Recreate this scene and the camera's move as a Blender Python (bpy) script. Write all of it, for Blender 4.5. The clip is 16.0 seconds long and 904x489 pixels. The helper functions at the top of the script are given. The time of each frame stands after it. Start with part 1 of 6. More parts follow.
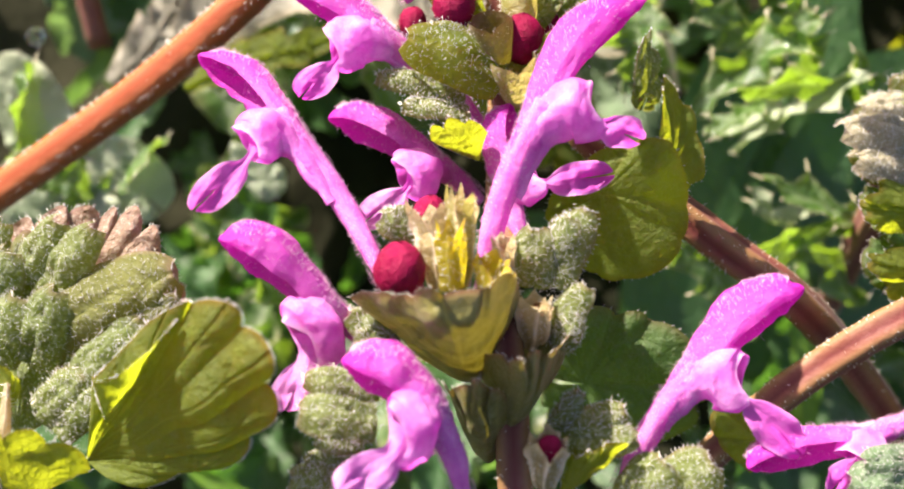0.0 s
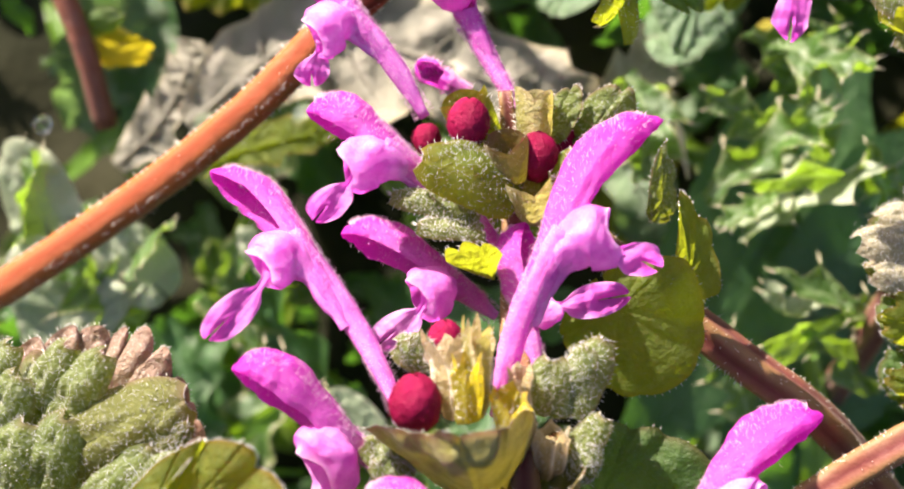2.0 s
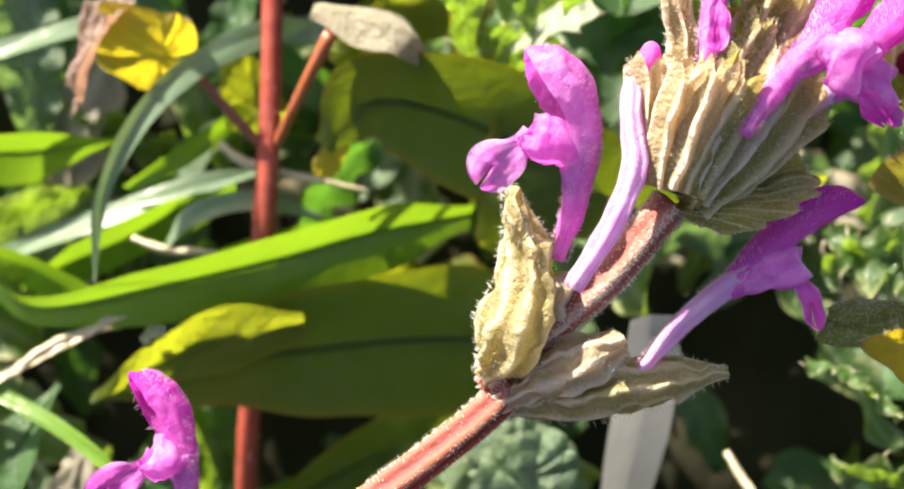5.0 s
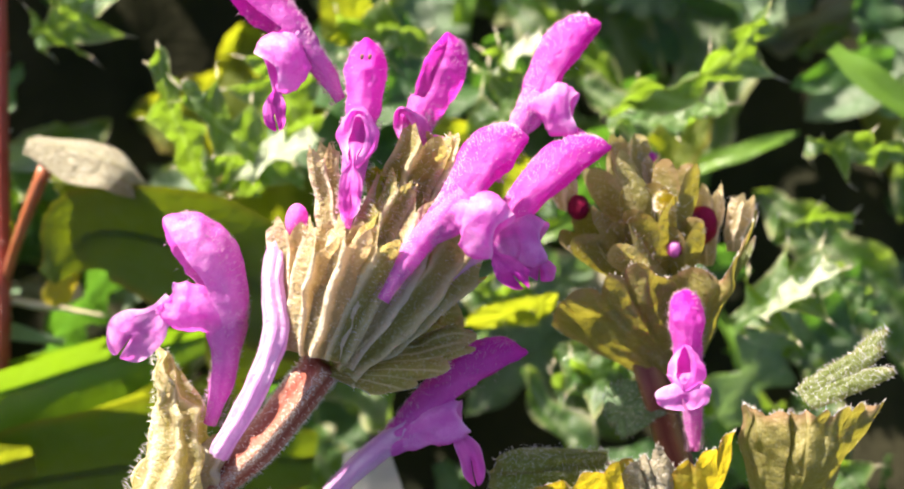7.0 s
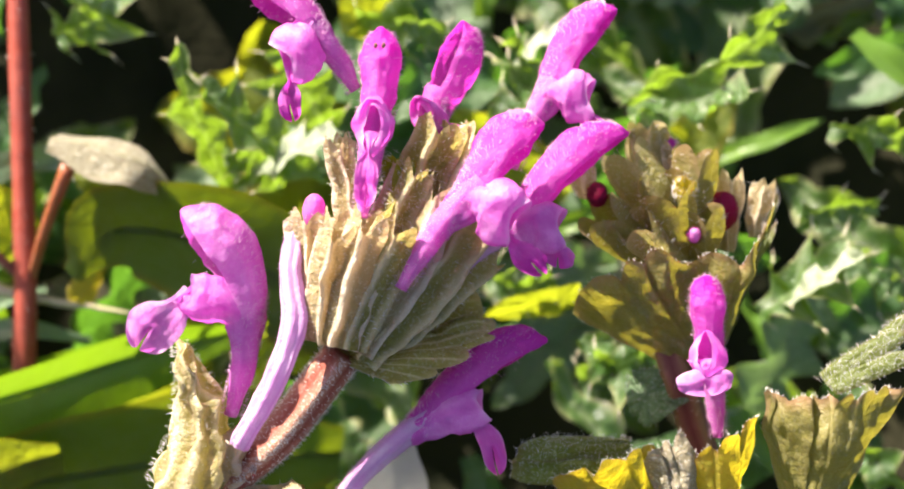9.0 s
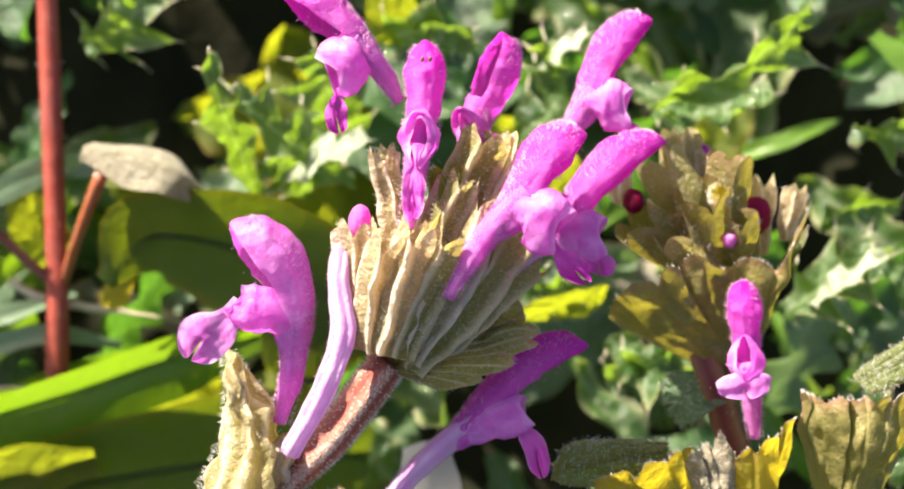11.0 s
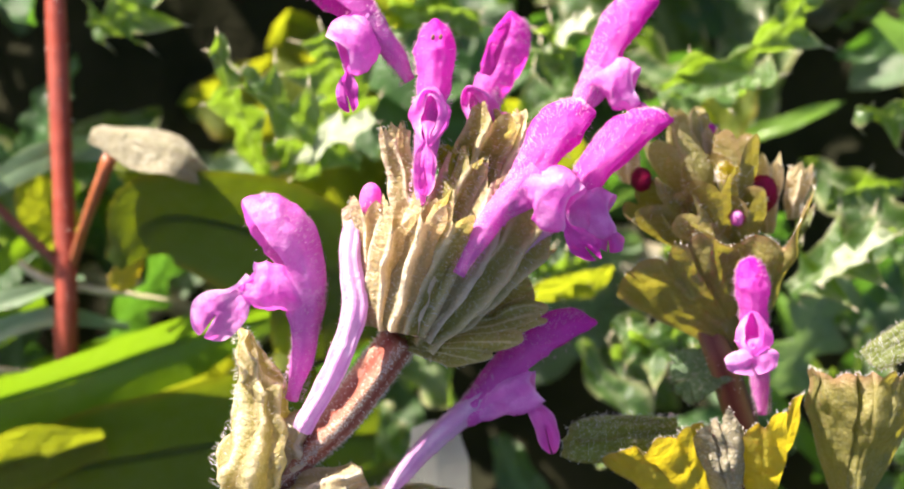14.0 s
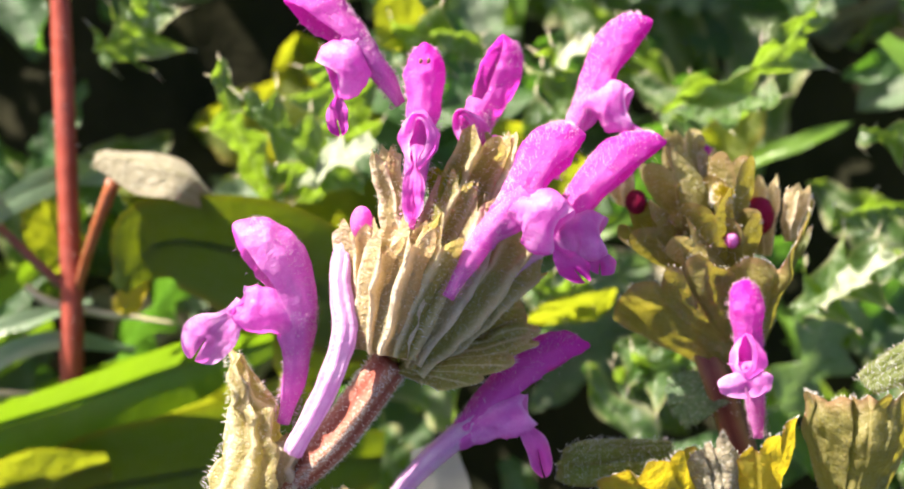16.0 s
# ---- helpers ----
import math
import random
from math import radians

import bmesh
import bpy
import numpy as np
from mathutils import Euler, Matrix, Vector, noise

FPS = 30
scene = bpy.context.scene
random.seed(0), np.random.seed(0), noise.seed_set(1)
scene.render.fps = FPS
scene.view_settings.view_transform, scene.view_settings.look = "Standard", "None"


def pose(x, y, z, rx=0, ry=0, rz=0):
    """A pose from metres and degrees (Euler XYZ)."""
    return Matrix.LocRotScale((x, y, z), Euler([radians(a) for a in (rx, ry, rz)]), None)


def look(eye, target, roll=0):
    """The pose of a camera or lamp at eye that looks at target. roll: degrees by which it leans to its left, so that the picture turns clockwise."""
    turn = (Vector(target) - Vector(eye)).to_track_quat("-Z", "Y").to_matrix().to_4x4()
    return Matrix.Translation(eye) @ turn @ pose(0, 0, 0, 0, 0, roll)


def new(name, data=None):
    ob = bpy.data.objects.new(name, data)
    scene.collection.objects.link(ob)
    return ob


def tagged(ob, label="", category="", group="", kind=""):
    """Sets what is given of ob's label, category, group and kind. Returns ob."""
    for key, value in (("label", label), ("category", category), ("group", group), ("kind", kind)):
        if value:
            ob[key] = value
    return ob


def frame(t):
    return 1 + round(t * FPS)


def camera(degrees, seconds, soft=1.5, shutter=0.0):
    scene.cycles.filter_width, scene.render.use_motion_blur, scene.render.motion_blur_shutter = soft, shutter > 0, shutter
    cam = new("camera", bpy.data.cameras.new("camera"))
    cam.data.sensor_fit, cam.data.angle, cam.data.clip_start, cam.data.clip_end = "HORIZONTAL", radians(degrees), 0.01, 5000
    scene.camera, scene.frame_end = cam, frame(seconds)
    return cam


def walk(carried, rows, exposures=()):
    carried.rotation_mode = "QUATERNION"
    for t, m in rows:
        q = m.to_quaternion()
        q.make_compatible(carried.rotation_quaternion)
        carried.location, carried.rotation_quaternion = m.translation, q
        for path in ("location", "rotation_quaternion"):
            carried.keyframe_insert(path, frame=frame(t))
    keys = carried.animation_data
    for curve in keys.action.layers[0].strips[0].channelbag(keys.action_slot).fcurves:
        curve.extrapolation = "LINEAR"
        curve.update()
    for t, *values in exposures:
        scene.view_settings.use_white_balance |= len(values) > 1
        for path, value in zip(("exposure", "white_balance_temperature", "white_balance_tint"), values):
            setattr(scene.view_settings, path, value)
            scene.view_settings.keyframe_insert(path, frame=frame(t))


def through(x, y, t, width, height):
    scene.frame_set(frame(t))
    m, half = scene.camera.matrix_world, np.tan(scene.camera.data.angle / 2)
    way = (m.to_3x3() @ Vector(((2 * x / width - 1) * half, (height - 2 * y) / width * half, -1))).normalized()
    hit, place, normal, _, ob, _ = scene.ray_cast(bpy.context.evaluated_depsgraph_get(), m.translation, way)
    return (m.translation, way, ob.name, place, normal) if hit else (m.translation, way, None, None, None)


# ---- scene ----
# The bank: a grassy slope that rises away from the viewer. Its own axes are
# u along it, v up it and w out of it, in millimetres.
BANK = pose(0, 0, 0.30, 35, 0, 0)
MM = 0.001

PATH = [
    (0.0, 0.00, -0.00, 117.00, 0.00, -0.00, 0.00),
    (0.5, -1.06, 0.57, 116.44, 0.22, 0.27, 0.15),
    (1.0, -0.67, 0.28, 116.52, -0.01, 0.27, 0.19),
    (1.5, -0.24, 1.27, 116.55, 0.03, 0.21, 0.05),
    (2.0, -1.00, 6.09, 116.26, 0.16, -0.18, 0.10),
    (2.5, 0.90, 14.55, 116.18, -0.04, -0.72, 0.18),
    (3.0, 5.29, 21.01, 114.90, 0.45, 0.04, 0.46),
    (3.5, 8.94, 28.65, 114.42, -0.61, -0.55, 1.19),
    (4.0, 13.38, 36.70, 113.74, -1.37, -0.09, 1.63),
    (4.5, 14.41, 42.63, 113.67, -0.61, -0.16, 1.53),
    (5.0, 20.13, 50.64, 113.92, -0.18, 0.39, 1.30),
    (5.2, 22.24, 52.83, 114.24, 0.22, 0.23, 1.58),
    (7.3, 37.18, 58.79, 113.83, 0.33, -1.14, -0.26),
    (7.5, 36.71, 58.34, 113.90, 0.38, -1.24, -0.32),
    (8.0, 36.87, 58.83, 114.36, 0.61, -0.59, -0.40),
    (8.5, 36.04, 57.70, 113.94, 0.74, -0.28, -0.47),
    (9.0, 37.68, 57.91, 113.70, 0.46, 0.50, -0.87),
    (9.2, 36.74, 57.13, 113.61, 0.64, 0.56, -0.84),
    (11.3, 34.42, 59.32, 115.14, -0.15, -0.26, -1.44),
    (11.5, 34.76, 58.91, 115.29, 0.07, 0.08, -1.56),
    (12.0, 35.62, 58.65, 115.24, 0.20, 0.54, -1.55),
    (12.5, 33.30, 60.42, 115.43, -0.62, -0.30, -1.57),
    (13.0, 33.50, 57.74, 115.37, 0.28, 0.07, -1.58),
    (13.5, 34.07, 58.63, 115.34, -0.42, -0.25, -1.63),
    (14.0, 33.64, 58.35, 115.59, -0.36, -0.36, -1.55),
    (14.5, 33.84, 58.27, 115.46, -0.16, -0.10, -1.68),
    (15.0, 35.02, 58.39, 115.37, -0.02, 0.49, -1.65),
    (15.5, 35.65, 58.28, 115.68, 0.38, 1.06, -1.63),
    (16.0, 36.16, 58.32, 115.60, 0.53, 1.14, -1.70),
]
cam = camera(35.0, 16.0, soft=1.9)
cam.data.dof.use_dof, cam.data.dof.focus_distance, cam.data.dof.aperture_fstop = True, 0.075, 44.0
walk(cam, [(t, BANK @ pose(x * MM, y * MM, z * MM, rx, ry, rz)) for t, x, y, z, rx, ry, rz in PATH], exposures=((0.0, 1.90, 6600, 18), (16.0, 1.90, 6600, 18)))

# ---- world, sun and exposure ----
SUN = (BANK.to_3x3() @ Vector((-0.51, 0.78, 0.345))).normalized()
world = bpy.data.worlds.new("sky")
scene.world = world
world.use_nodes = True
wn = world.node_tree.nodes
sky = wn.new("ShaderNodeTexSky")
sky.sky_type, sky.sun_disc = "NISHITA", False
sky.air_density, sky.dust_density, sky.ozone_density = 1.0, 3.0, 0.6
sky.sun_elevation = math.asin(SUN.z)
sky.sun_rotation = math.atan2(SUN.x, SUN.y)
world.node_tree.links.new(sky.outputs[0], wn["Background"].inputs[0])
wn["Background"].inputs[1].default_value = 0.066
sun = new("sun", bpy.data.lights.new("sun", "SUN"))
sun.data.energy, sun.data.angle, sun.data.color = 5.0, radians(0.5), (1.0, 0.925, 0.76)
sun.matrix_world = look(SUN, (0, 0, 0))


# ---- materials ----
def ramp_mix(nt, fac, a, b):
    n = nt.nodes.new("ShaderNodeMix")
    n.data_type = "RGBA"
    for k, v in ((0, fac), (6, a), (7, b)):
        if hasattr(v, "is_linked"):
            nt.links.new(v, n.inputs[k])
        else:
            n.inputs[k].default_value = v if k == 0 else (*v, 1)
    return n.outputs[2]


def noise_out(nt, scale, detail=4.0, rough=0.6, low=0.35, high=0.65, stretch=None):
    co = nt.nodes.new("ShaderNodeTexCoord")
    n = nt.nodes.new("ShaderNodeTexNoise")
    n.inputs["Scale"].default_value, n.inputs["Detail"].default_value, n.inputs["Roughness"].default_value = scale, detail, rough
    src = co.outputs["Object"]
    if stretch:
        m = nt.nodes.new("ShaderNodeMapping")
        m.inputs["Scale"].default_value = stretch
        nt.links.new(src, m.inputs[0])
        src = m.outputs[0]
    nt.links.new(src, n.inputs["Vector"])
    r = nt.nodes.new("ShaderNodeMapRange")
    r.inputs[1].default_value, r.inputs[2].default_value = low, high
    nt.links.new(n.outputs[0], r.inputs[0])
    return r.outputs[0]


def attr_out(nt, name):
    n = nt.nodes.new("ShaderNodeAttribute")
    n.attribute_name = name
    return n.outputs["Fac"]


def tissue(name, c1, c2, rim=None, vein=None, through=None, thin=0.35, rough=0.5, grain=500, bump=0.3, fuzz=0.0, gloss=0.4, tip=None, speck=0.03, down=0.0, quilt=0.0, veins=1.0):
    """Living plant tissue: two-scale colour, veins and margin of their own colour, light that passes through."""
    m = bpy.data.materials.new(name)
    m.use_nodes = True
    nt = m.node_tree
    bs = nt.nodes["Principled BSDF"]
    col = ramp_mix(nt, noise_out(nt, grain * 0.35), c1, c2)
    fine = noise_out(nt, grain * 3.2, 3.0, 0.7, 0.3, 0.7)
    col = ramp_mix(nt, fine, col, ramp_mix(nt, speck, col, (1, 1, 1)))
    if vein:
        va = nt.nodes.new("ShaderNodeMath")
        va.operation, va.inputs[1].default_value = "MULTIPLY", veins
        nt.links.new(attr_out(nt, "vein"), va.inputs[0])
        col = ramp_mix(nt, va.outputs[0], col, vein)
    if down:
        col = ramp_mix(nt, noise_out(nt, 5600, 2.0, 0.5, 0.52, 0.70), col, ramp_mix(nt, down, col, (0.88, 0.87, 0.78)))
    if tip:
        col = ramp_mix(nt, attr_out(nt, "along"), col, tip)
    if rim:
        col = ramp_mix(nt, attr_out(nt, "rim"), col, rim)
    nt.links.new(col, bs.inputs["Base Color"])
    bs.inputs["Roughness"].default_value = rough
    bs.inputs["Specular IOR Level"].default_value = gloss
    if fuzz:
        bs.inputs["Sheen Weight"].default_value, bs.inputs["Sheen Roughness"].default_value = fuzz, 0.4
    b = nt.nodes.new("ShaderNodeBump")
    b.inputs["Strength"].default_value, b.inputs["Distance"].default_value = bump, 0.0004
    nt.links.new(noise_out(nt, grain * 2.0, 5.0, 0.65, 0.2, 0.8), b.inputs["Height"])
    if quilt:
        vo = nt.nodes.new("ShaderNodeTexVoronoi")
        vo.feature, vo.inputs["Scale"].default_value = "SMOOTH_F1", 950
        co = nt.nodes.new("ShaderNodeTexCoord")
        nt.links.new(co.outputs["Object"], vo.inputs["Vector"])
        b2 = nt.nodes.new("ShaderNodeBump")
        b2.invert = True
        b2.inputs["Strength"].default_value, b2.inputs["Distance"].default_value = quilt, 0.0006
        nt.links.new(vo.outputs["Distance"], b2.inputs["Height"])
        nt.links.new(b2.outputs[0], b.inputs["Normal"])
    nt.links.new(b.outputs[0], bs.inputs["Normal"])
    if thin:
        tr = nt.nodes.new("ShaderNodeBsdfTranslucent")
        if through:
            nt.links.new(ramp_mix(nt, 0.7, col, through), tr.inputs[0])
        else:
            nt.links.new(col, tr.inputs[0])
        nt.links.new(b.outputs[0], tr.inputs["Normal"])
        mx = nt.nodes.new("ShaderNodeMixShader")
        mx.inputs[0].default_value = thin
        nt.links.new(bs.outputs[0], mx.inputs[1])
        nt.links.new(tr.outputs[0], mx.inputs[2])
        nt.links.new(mx.outputs[0], nt.nodes["Material Output"].inputs[0])
    return m


HOOD = tissue("petal_hood", (0.62, 0.085, 0.53), (0.85, 0.22, 0.74), through=(0.92, 0.045, 0.72), thin=0.54, rough=0.40, fuzz=0.06, grain=2400, tip=(0.5, 0.022, 0.43), vein=(0.42, 0.010, 0.30), veins=0.75, bump=0.35, speck=0.16)
TUBE = tissue("petal_tube", (0.64, 0.12, 0.57), (0.86, 0.3, 0.79), through=(0.9, 0.085, 0.75), thin=0.5, rough=0.40, fuzz=0.06, grain=2400, vein=(0.60, 0.14, 0.53), veins=0.6, bump=0.3, speck=0.14)
THROAT = tissue("petal_throat", (0.66, 0.13, 0.6), (0.9, 0.36, 0.84), rim=(0.84, 0.52, 0.83), through=(0.9, 0.085, 0.75), thin=0.5, rough=0.38, grain=2400, vein=(0.58, 0.10, 0.50), veins=0.6, bump=0.3, speck=0.14)
LIP = tissue("petal_lip", (0.64, 0.12, 0.57), (0.88, 0.32, 0.8), through=(0.92, 0.06, 0.73), thin=0.52, rough=0.38, grain=2400, rim=(0.86, 0.46, 0.80), tip=(0.66, 0.08, 0.54), vein=(0.50, 0.03, 0.42), veins=0.75, bump=0.3, speck=0.10)
TUBE_DEEP = tissue("petal_hood_lilac", (0.66, 0.15, 0.6), (0.88, 0.36, 0.82), through=(0.9, 0.08, 0.75), thin=0.5, rough=0.38, fuzz=0.06, grain=2400, vein=(0.48, 0.03, 0.40), veins=0.75, bump=0.3, speck=0.14)
PALE_TUBE = tissue("petal_pale_tube", (0.74, 0.43, 0.74), (0.88, 0.7, 0.88), through=(0.86, 0.50, 0.85), thin=0.40, rough=0.40, fuzz=0.15, grain=2400, bump=0.55, vein=(0.58, 0.20, 0.58), veins=0.7)
BUD = tissue("bud_crimson", (0.15, 0.002, 0.026), (0.25, 0.005, 0.05), thin=0.10, through=(0.7, 0.02, 0.1), rough=0.5, fuzz=0.0, grain=1400, bump=0.5, speck=0.0, gloss=0.12)
HAIR = tissue("pale_hair", (0.82, 0.78, 0.72), (0.9, 0.87, 0.82), thin=0.4, rough=0.4, grain=900)
PINK_HAIR = tissue("pink_hair", (0.84, 0.5, 0.76), (0.92, 0.66, 0.86), thin=0.6, rough=0.4, grain=900)
STEM = tissue("stem_red", (0.22, 0.026, 0.013), (0.31, 0.046, 0.02), thin=0.0, rough=0.6, fuzz=0.0, grain=300, vein=(0.34, 0.1, 0.05), rim=(0.10, 0.010, 0.008))
STEM_ORANGE = tissue("stem_orange", (0.25, 0.060, 0.016), (0.31, 0.082, 0.020), thin=0.0, rough=0.4, fuzz=0.07, grain=260, vein=(0.34, 0.10, 0.025), rim=(0.25, 0.05, 0.016))
STEM_PINK = tissue("stem_downy_pink", (0.25, 0.075, 0.05), (0.36, 0.13, 0.085), thin=0.0, rough=0.6, fuzz=0.0, grain=420, vein=(0.46, 0.22, 0.14), rim=(0.24, 0.05, 0.03), down=0.4)
STEM_DARK = tissue("stem_purple_brown", (0.12, 0.035, 0.022), (0.20, 0.06, 0.03), thin=0.0, rough=0.6, fuzz=0.06, grain=300, vein=(0.20, 0.11, 0.04), rim=(0.11, 0.02, 0.018))
GREY_LEAF = tissue("leaf_downy", (0.085, 0.125, 0.016), (0.14, 0.18, 0.042), rim=(0.15, 0.07, 0.055), vein=(0.15, 0.19, 0.07), through=(0.50, 0.56, 0.01), thin=0.45, rough=0.55, fuzz=0.15, grain=600, bump=0.9, down=0.34, quilt=0.9)
LIME_LEAF = tissue("leaf_lime", (0.088, 0.13, 0.006), (0.14, 0.185, 0.013), rim=(0.22, 0.13, 0.02), vein=(0.32, 0.36, 0.05), through=(0.55, 0.62, 0.01), thin=0.66, rough=0.5, fuzz=0.05, grain=600, bump=0.7, down=0.04, quilt=0.05)
GREEN_LEAF = tissue("leaf_green", (0.04, 0.1, 0.014), (0.08, 0.15, 0.026), rim=(0.10, 0.08, 0.03), vein=(0.11, 0.17, 0.05), through=(0.34, 0.52, 0.01), thin=0.52, rough=0.45, fuzz=0.06, grain=500, bump=0.8, down=0.05, quilt=0.4)
BLUE_LEAF = tissue("leaf_blue_green", (0.065, 0.14, 0.062), (0.15, 0.245, 0.12), rim=(0.11, 0.15, 0.08), vein=(0.16, 0.22, 0.14), through=(0.22, 0.40, 0.06), thin=0.42, rough=0.42, fuzz=0.15, grain=500, bump=0.8, down=0.3, quilt=0.7)
BROWN_LEAF = tissue("leaf_bronze", (0.20, 0.115, 0.085), (0.30, 0.19, 0.14), rim=(0.40, 0.24, 0.18), vein=(0.36, 0.26, 0.17), through=(0.6, 0.32, 0.18), thin=0.35, rough=0.55, fuzz=0.18, grain=600, bump=0.9, down=0.3, quilt=1.0)
CALYX = tissue("calyx_khaki", (0.22, 0.215, 0.035), (0.34, 0.31, 0.075), rim=(0.5, 0.4, 0.22), vein=(0.86, 0.75, 0.5), through=(0.70, 0.60, 0.14), thin=0.5, rough=0.5, fuzz=0.1, grain=600, bump=0.9, down=0.35)
DRY_CALYX = tissue("calyx_straw", (0.29, 0.24, 0.09), (0.43, 0.345, 0.17), rim=(0.62, 0.52, 0.33), vein=(0.9, 0.79, 0.62), through=(0.9, 0.68, 0.35), thin=0.45, rough=0.55, fuzz=0.08, grain=600, bump=0.9, down=0.3)
CUP = tissue("cup_bronze_green", (0.09, 0.085, 0.012), (0.145, 0.13, 0.022), rim=(0.16, 0.07, 0.035), vein=(0.22, 0.20, 0.06), through=(0.52, 0.42, 0.015), thin=0.12, rough=0.42, fuzz=0.06, grain=600, bump=0.5, down=0.05)
CUP_OLIVE = tissue("cup_olive", (0.14, 0.13, 0.024), (0.21, 0.185, 0.045), rim=(0.30, 0.18, 0.10), vein=(0.26, 0.24, 0.08), through=(0.60, 0.54, 0.03), thin=0.34, rough=0.45, fuzz=0.06, grain=600, bump=0.5, down=0.10)
OLIVE_DOWN = tissue("leaf_olive_downy", (0.085, 0.10, 0.012), (0.13, 0.14, 0.022), rim=(0.24, 0.15, 0.10), vein=(0.22, 0.24, 0.05), through=(0.52, 0.50, 0.01), thin=0.45, rough=0.5, fuzz=0.08, grain=700, bump=0.8, down=0.16, quilt=0.25)
# Green leaf whose sky reflection is put into a whitened base colour.
SHEEN_LEAF = tissue("leaf_painted_sheen", (0.22, 0.28, 0.17), (0.36, 0.40, 0.28), rim=(0.40, 0.42, 0.30), vein=(0.42, 0.46, 0.34), through=(0.36, 0.50, 0.12), thin=0.35, rough=0.35, gloss=0.6, grain=400, bump=0.7, quilt=0.5)
FELT = tissue("leaf_felted", (0.24, 0.21, 0.13), (0.36, 0.32, 0.21), rim=(0.34, 0.29, 0.20), vein=(0.26, 0.25, 0.14), through=(0.5, 0.40, 0.06), thin=0.35, rough=0.6, fuzz=0.3, grain=600, bump=0.9, down=0.45, quilt=0.5)
GRASS = tissue("grass_bright", (0.070, 0.17, 0.012), (0.11, 0.22, 0.022), rim=(0.10, 0.20, 0.02), vein=(0.13, 0.25, 0.03), through=(0.28, 0.49, 0.004), thin=0.46, rough=0.32, grain=200, bump=0.3)
GRASS_BLUE = tissue("grass_bluish", (0.10, 0.17, 0.10), (0.16, 0.24, 0.15), rim=(0.16, 0.22, 0.12), vein=(0.20, 0.28, 0.17), through=(0.30, 0.46, 0.10), thin=0.35, rough=0.3, grain=200, bump=0.3)
OLIVE_LEAF = tissue("leaf_olive", (0.022, 0.048, 0.004), (0.04, 0.07, 0.007), rim=(0.20, 0.10, 0.02), vein=(0.06, 0.10, 0.025), through=(0.42, 0.56, 0.004), thin=0.42, rough=0.5, gloss=0.15, grain=250, bump=0.3)
YELLOW_LEAF = tissue("leaf_yellow", (0.36, 0.32, 0.02), (0.47, 0.41, 0.03), rim=(0.36, 0.20, 0.06), vein=(0.45, 0.40, 0.06), through=(0.85, 0.68, 0.01), thin=0.55, rough=0.5, fuzz=0.09, grain=500, bump=0.6)
THISTLE = tissue("leaf_thistle", (0.035, 0.095, 0.018), (0.075, 0.165, 0.034), rim=(0.40, 0.40, 0.20), vein=(0.26, 0.34, 0.17), through=(0.31, 0.51, 0.012), thin=0.52, rough=0.17, gloss=0.9, grain=350, bump=1.0, quilt=0.7)
DARK_LEAF = tissue("leaf_dark_green", (0.022, 0.070, 0.018), (0.045, 0.11, 0.028), rim=(0.06, 0.13, 0.04), vein=(0.07, 0.16, 0.06), through=(0.16, 0.42, 0.015), thin=0.42, rough=0.32, gloss=0.45, grain=350, bump=0.8, quilt=0.35)
SPINE = tissue("spine_cream", (0.55, 0.50, 0.33), (0.65, 0.60, 0.42), thin=0.2, rough=0.4, grain=700)
DEAD = tissue("leaf_dead", (0.13, 0.125, 0.1), (0.27, 0.25, 0.19), rim=(0.42, 0.36, 0.24), vein=(0.48, 0.44, 0.36), through=(0.5, 0.42, 0.28), thin=0.3, rough=0.65, grain=300, bump=0.8)
SILVER = tissue("blade_silver", (0.17, 0.18, 0.18), (0.26, 0.27, 0.27), vein=(0.30, 0.30, 0.30), through=(0.55, 0.55, 0.5), thin=0.2, rough=0.35, grain=200, bump=0.3)
STRAW = tissue("straw", (0.36, 0.30, 0.18), (0.50, 0.43, 0.29), thin=0.0, rough=0.5, grain=300, vein=(0.52, 0.46, 0.32))
SOIL = tissue("soil", (0.012, 0.014, 0.008), (0.036, 0.034, 0.020), thin=0.0, rough=0.85, grain=120, bump=1.0, speck=0.0, gloss=0.05)
WATER = bpy.data.materials.new("dew")
WATER.use_nodes = True
WATER.node_tree.nodes["Principled BSDF"].inputs["Transmission Weight"].default_value = 1.0
WATER.node_tree.nodes["Principled BSDF"].inputs["Roughness"].default_value = 0.02
WATER.node_tree.nodes["Principled BSDF"].inputs["IOR"].default_value = 1.33

# ---- building blocks ----
BASES = {}


def thing(name, base, label, category, group=""):
    """An empty at the foot of a thing; its parts are given in the bank's millimetres."""
    ob = new(name)
    ob.empty_display_size = 0.004
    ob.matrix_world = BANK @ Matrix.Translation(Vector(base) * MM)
    BASES[ob.name] = Vector(base)
    return tagged(ob, label, category, group)


def part(name, bm, material, parent, label="", kind=""):
    root = parent
    while root.parent:
        root = root.parent
    base = BASES[root.name]
    for v in bm.verts:
        v.co = (v.co - base) * MM
    for f in bm.faces:
        f.smooth = True
    me = bpy.data.meshes.new(name)
    bm.to_mesh(me)
    bm.free()
    me.materials.append(material)
    ob = new(name, me)
    ob.parent = parent
    return tagged(ob, label, kind=kind)


